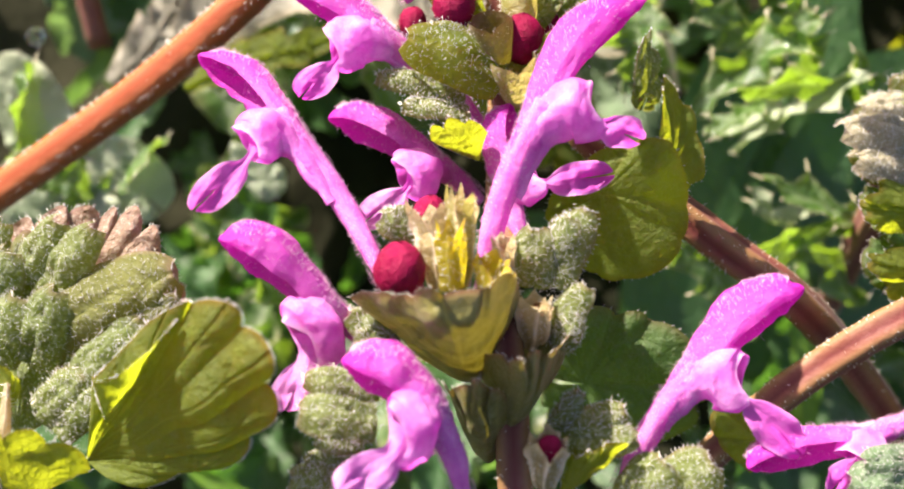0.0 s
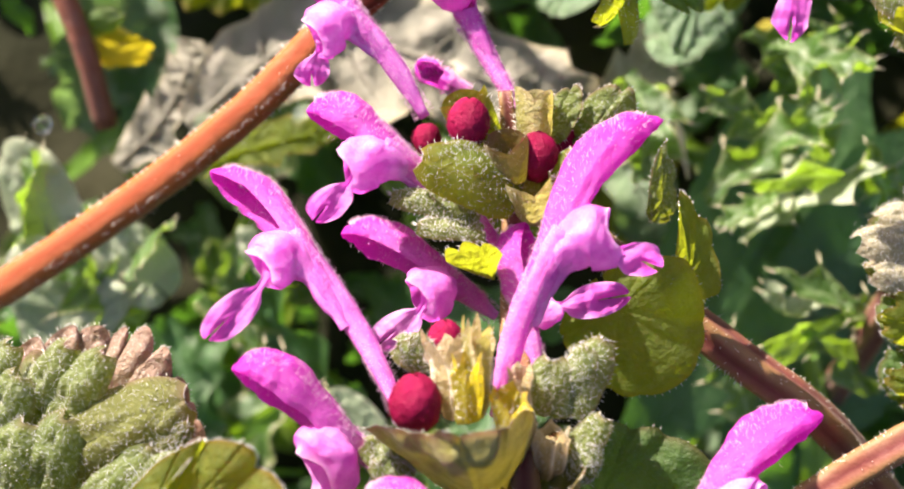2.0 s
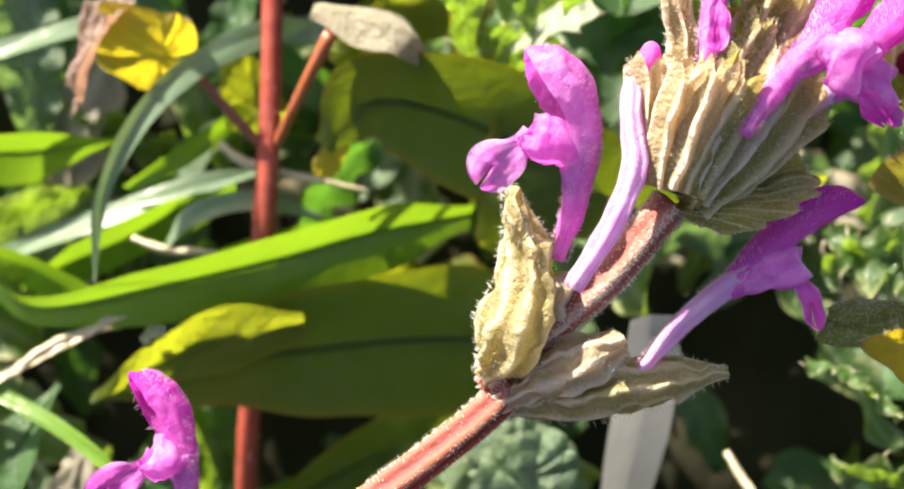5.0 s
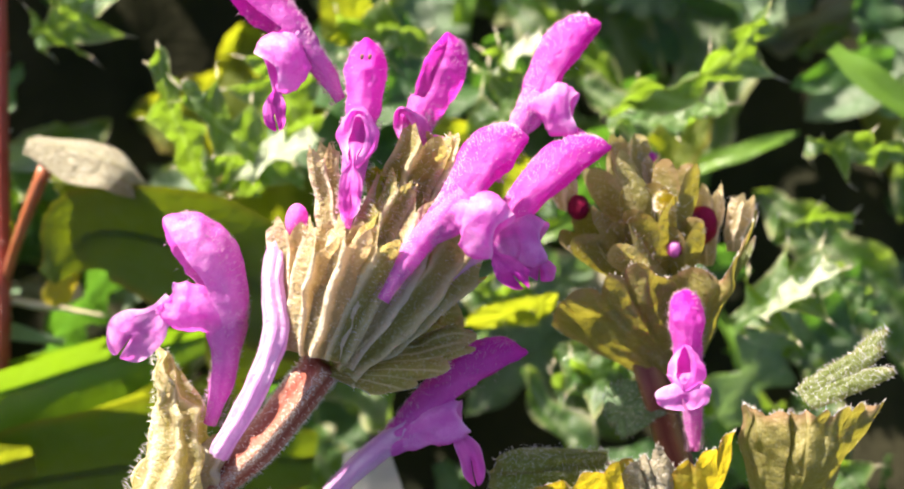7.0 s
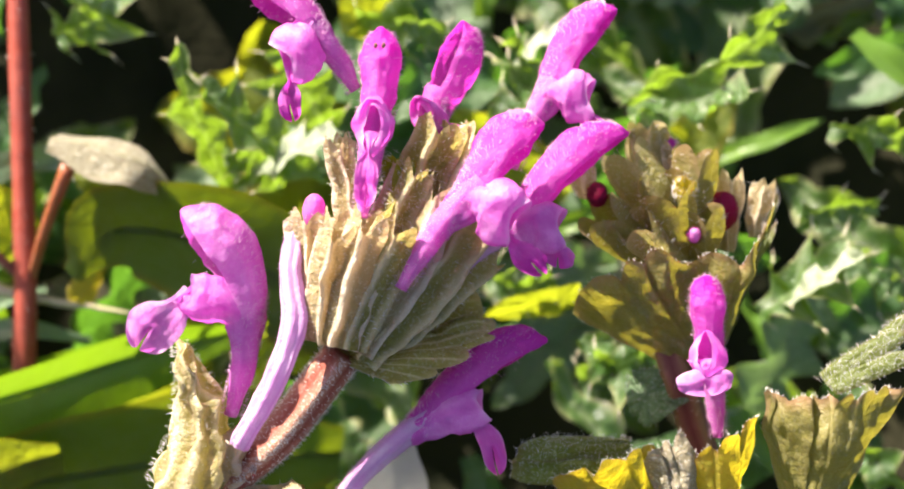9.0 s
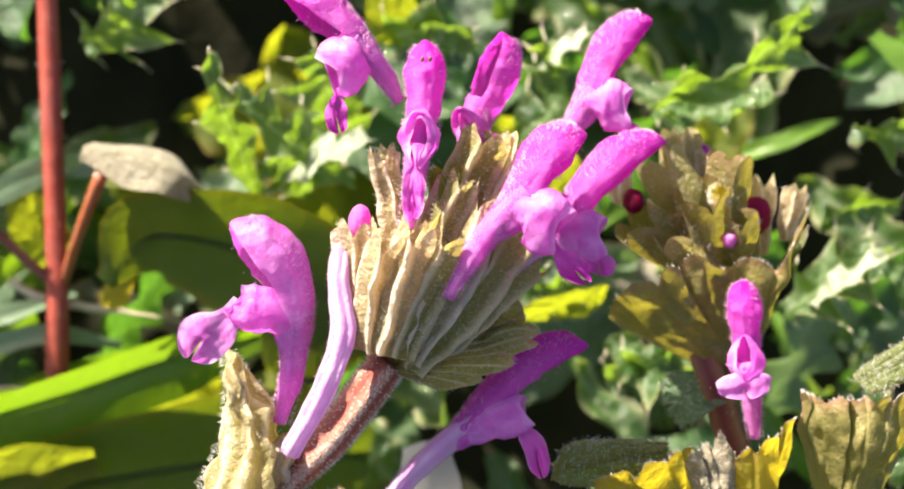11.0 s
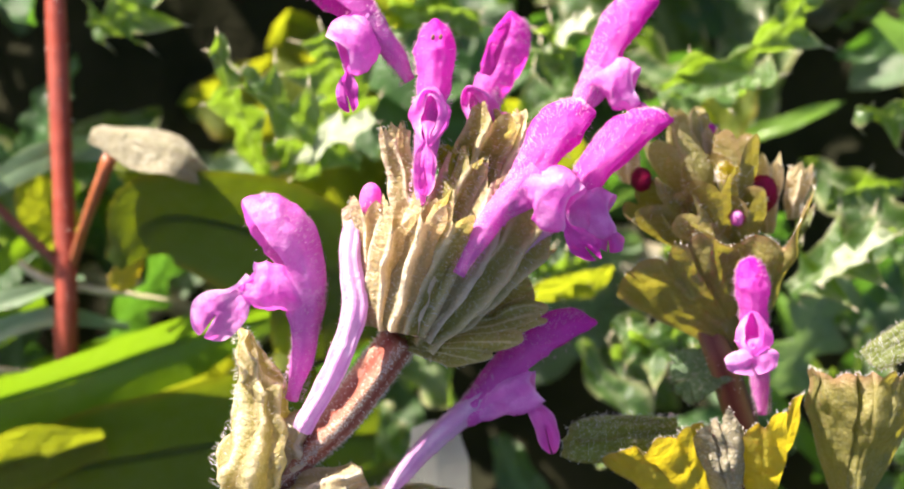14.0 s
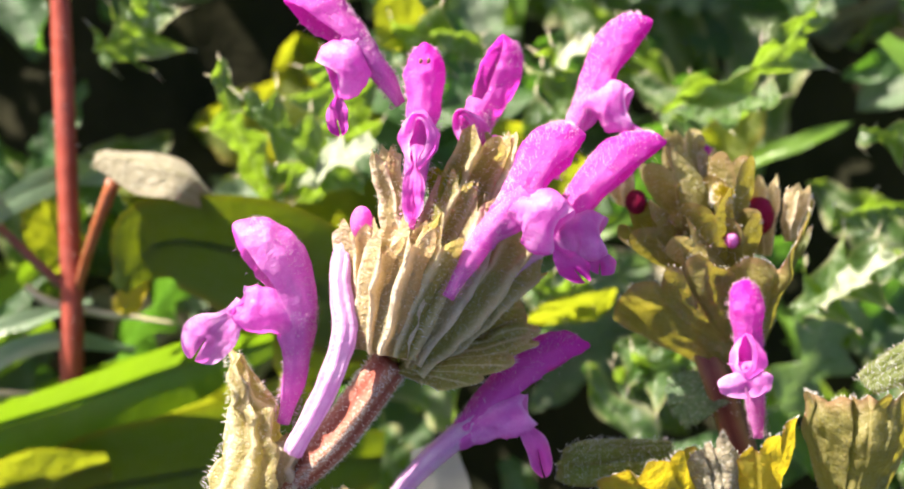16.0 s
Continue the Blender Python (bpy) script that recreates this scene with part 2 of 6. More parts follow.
def fresh():
    bm = bmesh.new()
    for key in ("rim", "vein", "along"):
        bm.verts.layers.float.new(key)
    return bm


def put(bm, co, rim=0.0, vein=0.0, along=0.0):
    v = bm.verts.new(co)
    la = bm.verts.layers.float
    v[la["rim"]], v[la["vein"]], v[la["along"]] = rim, vein, along
    return v


def smooth_line(pts, n, ease=1.0):
    """n points on a curve that glides through pts; ease > 1 draws them together towards the end."""
    p = [Vector(q) for q in pts]
    p = [p[0] * 2 - p[1], *p, p[-1] * 2 - p[-2]]
    out = []
    for i in range(n):
        s = (1 - (1 - i / (n - 1)) ** ease) * (len(p) - 3)
        k = min(int(s), len(p) - 4)
        t = s - k
        a, b, c, d = p[k:k + 4]
        out.append(0.5 * (2 * b + (c - a) * t + (2 * a - 5 * b + 4 * c - d) * t * t + (3 * b - a - 3 * c + d) * t ** 3))
    return out


def lerp_list(vals, s):
    x = s * (len(vals) - 1)
    k = min(int(x), len(vals) - 2)
    t = x - k
    t = t * t * (3 - 2 * t)
    return vals[k] * (1 - t) + vals[k + 1] * t


def frames_along(line, side):
    """Tangent, side and normal at each point of a line."""
    out, n = [], Vector(side)
    for i, p in enumerate(line):
        t = (line[min(i + 1, len(line) - 1)] - line[max(i - 1, 0)]).normalized()
        n = n - t * n.dot(t)
        if n.length < 1e-4:
            n = t.orthogonal()
        n.normalize()
        out.append((t, n.copy(), t.cross(n)))
    return out


def sweep(bm, pts, radii, n=14, seg=10, flat=1.0, side=(0, 0, 1), ridges=0, depth=0.0, rough=0.0, rounded=False, twist=0.0, capped=True, wave=0.0, dorsal=False, lipline=0.0, flat_end=None, crinkle=0.0, keel=0.0, hollow=0.0):
    """A round body along a curve. ridges: lengthwise ribs, which carry the vein colour."""
    ease = 1.9 if rounded else 1.0
    line = smooth_line(pts, n, ease)
    fr = frames_along(line, side)
    rings = []
    for i, (p, (t, a, b)) in enumerate(zip(line, fr)):
        s = 1 - (1 - i / (n - 1)) ** ease
        r = lerp_list(radii, s)
        if rounded and s > 0.60:
            r *= max(0.002, 1 - ((s - 0.60) / 0.40) ** 2.2) ** 0.62
        wide = flat if flat_end is None else flat + (flat_end - flat) * max(0.0, 2 * s - 1)
        ring = []
        for k in range(seg):
            g = 2 * math.pi * k / seg + twist * s
            c = math.cos(ridges * g) if ridges else 0.0
            q = r * (1 + depth * c)
            co = p + a * (q * math.cos(g)) + b * (q * wide * math.sin(g))
            if wave and s > 0.5:
                co += t * (wave * (2 * s - 1) ** 2 * (math.cos(2 * g + 0.6) - 0.4))
            if keel:
                co -= a * (keel * r * max(0.0, -math.cos(g)) ** 3)
            if rough:
                co += (noise.noise_vector(co * 0.9) * rough)
            if crinkle:
                co += (a * math.cos(g) + b * math.sin(g)) * (crinkle * (noise.noise(co * 1.9) + 0.6 * noise.noise(co * 4.5)))
            ring.append(put(bm, co, max(0.0, -c) if not lipline else max(0.0, (s - 1 + lipline) / lipline) ** 2, max(0.0, c) if not dorsal else max(0.0, -math.cos(g)) ** 1.3 * (0.75 + 0.25 * c), s))
        rings.append(ring)
    for i, (r0, r1) in enumerate(zip(rings, rings[1:])):
        for k in range(seg):
            if hollow and 1 - (1 - i / (n - 1)) ** ease > hollow and math.cos(2 * math.pi * (k + 0.5) / seg) > 0.62:
                continue
            bm.faces.new((r0[k], r0[(k + 1) % seg], r1[(k + 1) % seg], r1[k]))
    for ring in (rings[0][::-1], rings[-1]) if capped else ():
        bm.faces.new(ring)
    return line, fr


def fuzz(bm, pts, radii, count, length, seed, thick=0.035, span=(0.0, 1.0), rows=0, side=(0, 0, 1), dorsal=0.0, flat=1.0, rounded=False):
    """Short straight hairs that stand on a swept body; rows: only along that many ridges."""
    rng = random.Random(seed)
    line = smooth_line(pts, 40)
    fr = frames_along(line, side)
    for _ in range(count):
        s = span[0] + (span[1] - span[0]) * rng.random()
        i = min(int(s * 39), 38)
        p = line[i].lerp(line[i + 1], s * 39 - i)
        t, a, b = fr[i]
        g = rng.random() * 2 * math.pi
        if rows:
            g = (rng.randrange(rows) * 2 * math.pi / rows) + rng.gauss(0, 0.10)
        if dorsal:
            g = math.pi + rng.gauss(0, dorsal)
        d = a * math.cos(g) + b * math.sin(g)
        r = lerp_list(radii, s) * 0.97
        if rounded and s > 0.60:
            r *= max(0.002, 1 - ((s - 0.60) / 0.40) ** 2.2) ** 0.62
        hair(bm, p + (a * math.cos(g) + b * (flat * math.sin(g))) * r, (d + t * rng.gauss(0.15, 0.25) + a * rng.gauss(0, 0.15)).normalized(), length * rng.uniform(0.5, 1.2), thick)


def hair(bm, root, way, length, thick):
    x = way.orthogonal().normalized() * thick
    y = way.cross(x)
    ring = [put(bm, root + x * math.cos(g) + y * math.sin(g)) for g in (0, 2.09, 4.19)]
    top = put(bm, root + way * length)
    for k in range(3):
        bm.faces.new((ring[k], ring[(k + 1) % 3], top))


def sheet(bm, fn, nu, nv):
    """A curved sheet; fn(u, v) gives place, margin, vein and length colour."""
    grid = [[put(bm, *fn(i / nu, j / nv)) for j in range(nv + 1)] for i in range(nu + 1)]
    for i in range(nu):
        for j in range(nv):
            bm.faces.new((grid[i][j], grid[i + 1][j], grid[i + 1][j + 1], grid[i][j + 1]))


def ball(bm, c, r, seg=14, rings=9, long=1.0, axis=(0, 0, 1), bumpy=0.03):
    z = Vector(axis).normalized()
    x = z.orthogonal().normalized()
    y = z.cross(x)
    rows = []
    for i in range(rings + 1):
        f = math.pi * min(max(i / rings, 0.03), 0.97)
        row = []
        for k in range(seg):
            g = 2 * math.pi * k / seg
            d = x * (math.sin(f) * math.cos(g)) + y * (math.sin(f) * math.sin(g)) + z * (math.cos(f) * long)
            q = Vector(c) + d * r
            row.append(put(bm, q + d * (r * bumpy * noise.noise(q * 2.5))))
        rows.append(row)
    for a, b in zip(rows, rows[1:]):
        for k in range(seg):
            bm.faces.new((a[k], b[k], b[(k + 1) % seg], a[(k + 1) % seg]))
    bm.faces.new(rows[0][::-1])
    bm.faces.new(rows[-1])


# ---- kinds of things and their parts ----
def stem(parent, pts, radii, material, seed, n=40, hairs=260, length=0.32, ridges=4, depth=0.16, name="stem"):
    bm = fresh()
    sweep(bm, pts, radii, n=n, seg=24, ridges=ridges, depth=depth, rough=0.05, side=(0.4, 0, 1))
    ob = part(name, bm, material, parent)
    if hairs:
        bm = fresh()
        fuzz(bm, pts, [r * 1.08 for r in radii], int(hairs * 1.5), length, seed, 0.036, rows=4, side=(0.4, 0, 1))
        fuzz(bm, pts, radii, hairs // 3, length * 0.7, seed + 1, 0.025)
        part("hairs", bm, HAIR, ob, "fine pale hairs", "stuff")
    return ob


def flower(plant, b, t, h, m, l, seed=0, size=1.0, tube=None, hood=None, lip=None, spread=1.0, face=(0.25, 0.15, 1), hairs=130, helm=1.0, hollow=0.34, pouch=1.0, neck=0.24, start=0.45):
    """A two-lipped flower: tube from b to the throat t, hood to h, throat opening at m, lower lip hanging to l."""
    b, t, h, m, l = (Vector(q) for q in (b, t, h, m, l))
    rng = random.Random(seed)
    side = (m - t) if (m - t).length > 0.3 else Vector((0, 0, 1))
    back = (t - b).normalized()
    vent = (side - back * side.dot(back))
    vent = vent.normalized() if vent.length > 0.05 else back.orthogonal()
    bend = vent * ((t - b).length * 0.05)
    bm = fresh()
    pts = [b, b.lerp(t, 0.4) - bend, b.lerp(t, 0.75) - bend * 0.7, t]
    sweep(bm, pts, [0.30 * size, 0.56 * size, 0.66 * size, 0.66 * size], n=22, seg=22, side=side, rough=0.06, ridges=6, depth=0.05)
    ob = part("flower", bm, tube or TUBE, plant, "magenta-pink two-lipped flower with a slender tube")
    rise = (h - t).length
    hp = [b.lerp(t, start) - bend * 0.9, b.lerp(t, max(0.86, start + 0.12)) - vent * (0.05 * size), t.lerp(h, 0.38) - vent * (0.10 * rise), t.lerp(h, 0.74) - vent * (0.10 * rise), h]
    hr = [q * size * helm for q in (0.34, 0.74, 1.02, 1.26, 1.18, 0.92)]
    bm = fresh()
    sweep(bm, hp, hr, n=44, seg=44, flat=0.80, side=side, rounded=True, rough=0.12, ridges=11, depth=0.022, dorsal=True, crinkle=0.11, keel=0.12, hollow=hollow)
    part("hood", bm, hood or HOOD, ob)
    if hairs:
        bm = fresh()
        fuzz(bm, hp, [r * 0.97 for r in hr], hairs * 10, 0.34, seed, 0.017, (0.2, 0.92), side=side, dorsal=0.85, flat=0.80, rounded=True)
        fuzz(bm, pts, [0.48 * size, 0.55 * size, 0.68 * size, 0.92 * size], hairs * 8, 0.24, seed + 5, 0.014)
        part("hairs", bm, PINK_HAIR, ob, "fine pink hairs", "stuff")
    if lip is not False:
        bm = fresh()
        tp = [b.lerp(t, start + 0.05), b.lerp(t, max(0.80, start + 0.10)) + side * 0.06, t.lerp(m, 0.35) - back * (0.55 * size), t.lerp(m, 0.75) - back * (0.40 * size), m - back * (0.2 * size)]
        sweep(bm, tp, [q * size * p for q, p in zip((0.30, 0.64, 1.10, 1.40, 1.36, 1.06), (1, 1, pouch, pouch, pouch, pouch))], n=34, seg=44, side=back, flat=0.80, flat_end=0.40, rough=0.14, ridges=4, depth=0.05, capped=False, wave=0.20 * size, lipline=0.14, crinkle=0.09)
        part("throat", bm, THROAT, ob)
        foot = m - back * (0.9 * size)
        line = smooth_line([t.lerp(foot, 0.65), foot.lerp(l, 0.08), foot.lerp(l, 0.5) + (m - t) * 0.10, l], 41)
        ax = (l - m).cross(Vector(face)).normalized()
        up = ax.cross(l - m).normalized()
        fold = rng.uniform(0.05, 0.20)
        bm = fresh()

        def fn(u, v):
            x = 2 * v - 1
            s = 1 - (1 - u) ** 1.7
            waist = neck + 0.40 * max(0.0, 1 - s / 0.25)
            disc = 0.92 * math.sqrt(max(0.0, 1 - ((s - 0.70) / 0.305) ** 2)) if s > 0.396 else 0.0
            w = math.sqrt(waist ** 2 * max(0.0, 1 - s) ** 0.5 + disc ** 2) * size * spread
            cleft = 0.30 * math.exp(-(x / 0.24) ** 2) * max(0.0, (s - 0.55) / 0.45) ** 1.6
            k = max(0.0, min(39.999, (s - cleft) * 40))
            p = line[int(k)].lerp(line[int(k) + 1], k - int(k))
            frill = s * size * (0.16 * math.sin(7 * s + 4 * x + seed) + 0.20 * abs(x) ** 2 * math.sin(19 * s + 3 * seed + 2 * x) + 0.03 * math.sin(16 * x + 2 * seed)) + 0.16 * noise.noise(p * 2.1)
            return p + ax * (w * x) + up * (-(x * x) * w * fold + frill - 0.10 * s * (1 - x * x) * size - 0.30 * cleft * size), max(0.0, abs(x) - 0.8) * 3, max(0.0, 1 - abs(x) * 1.2) * (0.2 + 0.8 * s) * (0.85 + 0.15 * math.cos(13 * x)), s ** 1.3

        sheet(bm, fn, 30, 18)
        part("lower_lip", bm, lip or LIP, ob)
    return ob


def bare_tube(plant, pts, radii, material, seed):
    """A slender corolla tube whose lips are hidden or not yet open."""
    bm = fresh()
    sweep(bm, pts, radii, n=34, seg=40, rough=0.10, ridges=7, depth=0.10)
    ob = part("flower", bm, material, plant, "pale slender flower tube pressed against the whorl")
    bm = fresh()
    fuzz(bm, pts, radii, 420, 0.24, seed, 0.011)
    part("hairs", bm, PINK_HAIR, ob, "fine pink hairs", "stuff")
    return ob


def fan(parent, base, left, mid, right, bulge=0.15, teeth=7, depth=0.10, pleat=0.05, point=0.6, curl=0.1, material=None, seed=0, hairs=0, name="bract", label="", cells=0.0, nu=26, face=None, bowl=1.0):
    """A fan-shaped bract: pleats spread from base to a toothed or scalloped rim that runs left, mid, right."""
    base, left, mid, right = (Vector(q) for q in (base, left, mid, right))
    ctrl = mid * 2 - (left + right) * 0.5
    nrm = (right - base).cross(left - base).normalized()
    nrm = Vector(face).normalized() if face else nrm if nrm.z > 0 else -nrm
    ln = (mid - base).length
    bm, edge = fresh(), []
    rng = random.Random(seed * 7 + 3)
    cuts = [0.0]
    for _ in range(teeth):
        cuts.append(cuts[-1] + rng.uniform(0.55, 1.45))
    tall = [rng.uniform(0.15, 1.0) for _ in range(teeth)]
    lean = [rng.uniform(-0.06, 0.06) for _ in range(teeth)]

    def fn(u, v):
        k = min(sum(c <= v * cuts[-1] for c in cuts) - 1, teeth - 1)
        f = min(1.0, (v * cuts[-1] - cuts[k]) / (cuts[k + 1] - cuts[k]))
        q = (k + f) / teeth
        rim = left * (1 - v) ** 2 + ctrl * (2 * v * (1 - v)) + right * v ** 2
        s = abs(math.sin(math.pi * f)) if f < 1 else 0.0
        out = 1 - depth + depth * s ** point * (0.5 + tall[k]) + lean[k] * s
        along = (mid - base) * ((rim - base).dot(mid - base) / ln ** 2)
        ray = along * (out * (0.04 + 0.96 * u)) + (rim - base - along) * (0.04 + 0.96 * u) ** bowl
        hgt = bulge * math.sin(math.pi * (0.06 + 0.88 * v)) * math.sin(math.pi * (0.1 + 0.62 * u)) * (1.0 if bowl == 1 else 1.2) + pleat * (s ** 0.7 - 0.4) * (0.10 + 0.75 * u * u) * (0.6 + tall[k]) - curl * u ** 3 + lean[k] * u * u * 1.6
        cell = abs(math.sin(math.pi * (u * 3.1 + 0.35 * s + 0.2 * k))) ** 0.5
        hgt += cells * cell * s * u
        p = base + ray + nrm * (hgt * ln)
        p = p + nrm * (ln * (0.10 * noise.noise(p * 0.3 + Vector((seed, 0, 0))) + 0.035 * noise.noise(p * 1.1))) + noise.noise_vector(p * 0.5) * (0.05 * ln * u)
        if u > 0.99 or v < 0.01 or v > 0.99:
            edge.append((p, (rim - base).normalized()))
        vein = max(max(0.0, 1 - s * 4.5) * 0.7, 0.95 * max(0.0, 1 - abs(f - 0.5) * 18), cells and max(0.0, 1 - cell * 2.5) * 0.7)
        return p, max(max(0.0, (u - 0.88) / 0.12) ** 2, 0.8 * max(0.0, 1 - min(v, 1 - v) * 40)), vein * (0.9 - 0.3 * u), u

    sheet(bm, fn, nu, teeth * 12)
    ob = part(name, bm, material or CUP, parent, label)
    if hairs:
        rng = random.Random(seed)
        bm = fresh()
        for _ in range(hairs):
            p, d = rng.choice(edge)
            hair(bm, p, (d + nrm * rng.gauss(0.2, 0.5) + Vector((rng.gauss(0, 0.3), rng.gauss(0, 0.3), 0))).normalized(), rng.uniform(0.10, 0.32), 0.016)
        part("hairs", bm, HAIR, ob, "fine pale hairs", "stuff")
    return ob


def leaf(parent, base, tip, normal, wide=1.0, lobes=11, pucker=0.07, curl=0.10, cup=0.0, material=None, seed=0, label="", name="leaf", back=0.30, nr=16, hairs=0, twist=0.0, scallop=0.17, heart=0.20):
    """A rounded scalloped leaf, quilted between its spreading veins, with its margin curled."""
    base, tip = Vector(base), Vector(tip)
    x = tip - base
    ln = x.length
    x.normalize()
    nrm = Vector(normal)
    nrm = (nrm - x * nrm.dot(x)).normalized()
    y = nrm.cross(x)
    c = base + x * (ln * heart)
    na = lobes * 8
    bm = fresh()
    edge = []

    def fn(u, v):
        g = (2 * v - 1) * math.pi * 0.985
        k = lobes * (v + 0.03 * math.sin(5 * g + seed))
        s = abs(math.sin(math.pi * k))
        out = (1 - scallop) + scallop * math.sqrt(s)
        fx = ((1 - heart) if math.cos(g) > 0 else back) * ln * math.cos(g)
        fy = 0.5 * wide * ln * math.sin(g) * (1 + 0.08 * math.sin(3 * g + seed))
        r = u ** 0.9 * out
        q = s ** 0.6
        height = pucker * ln * q * (u ** 0.7) * (1 - 0.35 * u ** 4) - curl * ln * u * u * (1 + 0.5 * math.sin(2 * g + seed * 1.7))
        height += cup * ln * (math.sin(g) * u) ** 2 + twist * ln * u * math.sin(g) * math.cos(g)
        rib = abs(math.sin(math.pi * (u * 2.6 + 0.25 * s + 0.1 * math.sin(seed)))) ** 0.7
        height += pucker * ln * 0.55 * rib * u * q
        p = c + x * (fx * r) + y * (fy * r)
        height += 0.05 * ln * noise.noise(p * 0.35 + Vector((seed, 0, 0)))
        p = p + nrm * height
        if u > 0.99:
            edge.append(p)
        return p, max(0.0, (u - 0.86) / 0.14) ** 2 * 0.9, max(0.0, 1 - s * 4.0) * 0.45, u

    sheet(bm, fn, nr, na)
    ob = part(name, bm, material or GREY_LEAF, parent, label)
    if hairs:
        rng = random.Random(seed)
        bm = fresh()
        for _ in range(hairs):
            p = rng.choice(edge)
            d = (p - c).normalized()
            hair(bm, p, (d + nrm * rng.gauss(0.2, 0.4)).normalized(), rng.uniform(0.08, 0.24), 0.02)
        part("hairs", bm, HAIR, ob, "fine pale hairs", "stuff")
    return ob


def scalloped_leaf(parent, base, tips, normal, material, seed=0, scallop=0.12, bulge=0.06, name="leaf", label="", hairs=0):
    """A smooth rounded leaf: broad lobes whose tips are given, a pale vein from the base to each, and paired side veins."""
    base, nrm = Vector(base), Vector(normal).normalized()
    tips = [Vector(q) for q in tips]
    count = len(tips)
    rim_line = smooth_line(tips, count * 24 + 1)
    size = sum((q - base).length for q in tips) / count
    bm, edge = fresh(), []

    def fn(u, v):
        k = v * count * 24
        i = min(int(k), len(rim_line) - 2)
        rim = rim_line[i].lerp(rim_line[i + 1], k - i)
        q = v * (count - 1)
        near = abs(q - round(q))
        out = 1 - scallop * (near * 2) ** 3
        side = abs((u * 3.4 - near * 1.5) % 1.0 - 0.5)
        vein = max(max(0.0, 1 - near * (6 + 24 * u)), 0.7 * max(0.0, 1 - side * 16) * (u > 0.25) * (near < 0.42))
        hgt = bulge * math.sin(math.pi * u) + 0.05 * (1 - (near * 2) ** 2) * u - 0.03 * vein * u - 0.05 * u ** 5
        p = base + (rim - base) * (out * (0.02 + 0.98 * u)) + nrm * (hgt * size)
        p = p + nrm * (size * 0.05 * noise.noise(p * 0.35 + Vector((seed, 0, 0))))
        if u > 0.99:
            edge.append((p, (rim - base).normalized()))
        return p, max(0.0, (u - 0.955) / 0.045) ** 2, vein * 0.9, u

    sheet(bm, fn, 40, count * 24)
    ob = part(name, bm, material, parent, label)
    rng = random.Random(seed)
    bm = fresh()
    for _ in range(hairs):
        p, d = rng.choice(edge)
        hair(bm, p, (d + nrm * rng.gauss(0.1, 0.4) + noise.noise_vector(p * 7) * 0.4).normalized(), rng.uniform(0.10, 0.30), 0.016)
    part("hairs", bm, HAIR, ob, "fine pale hairs", "stuff")
    return ob


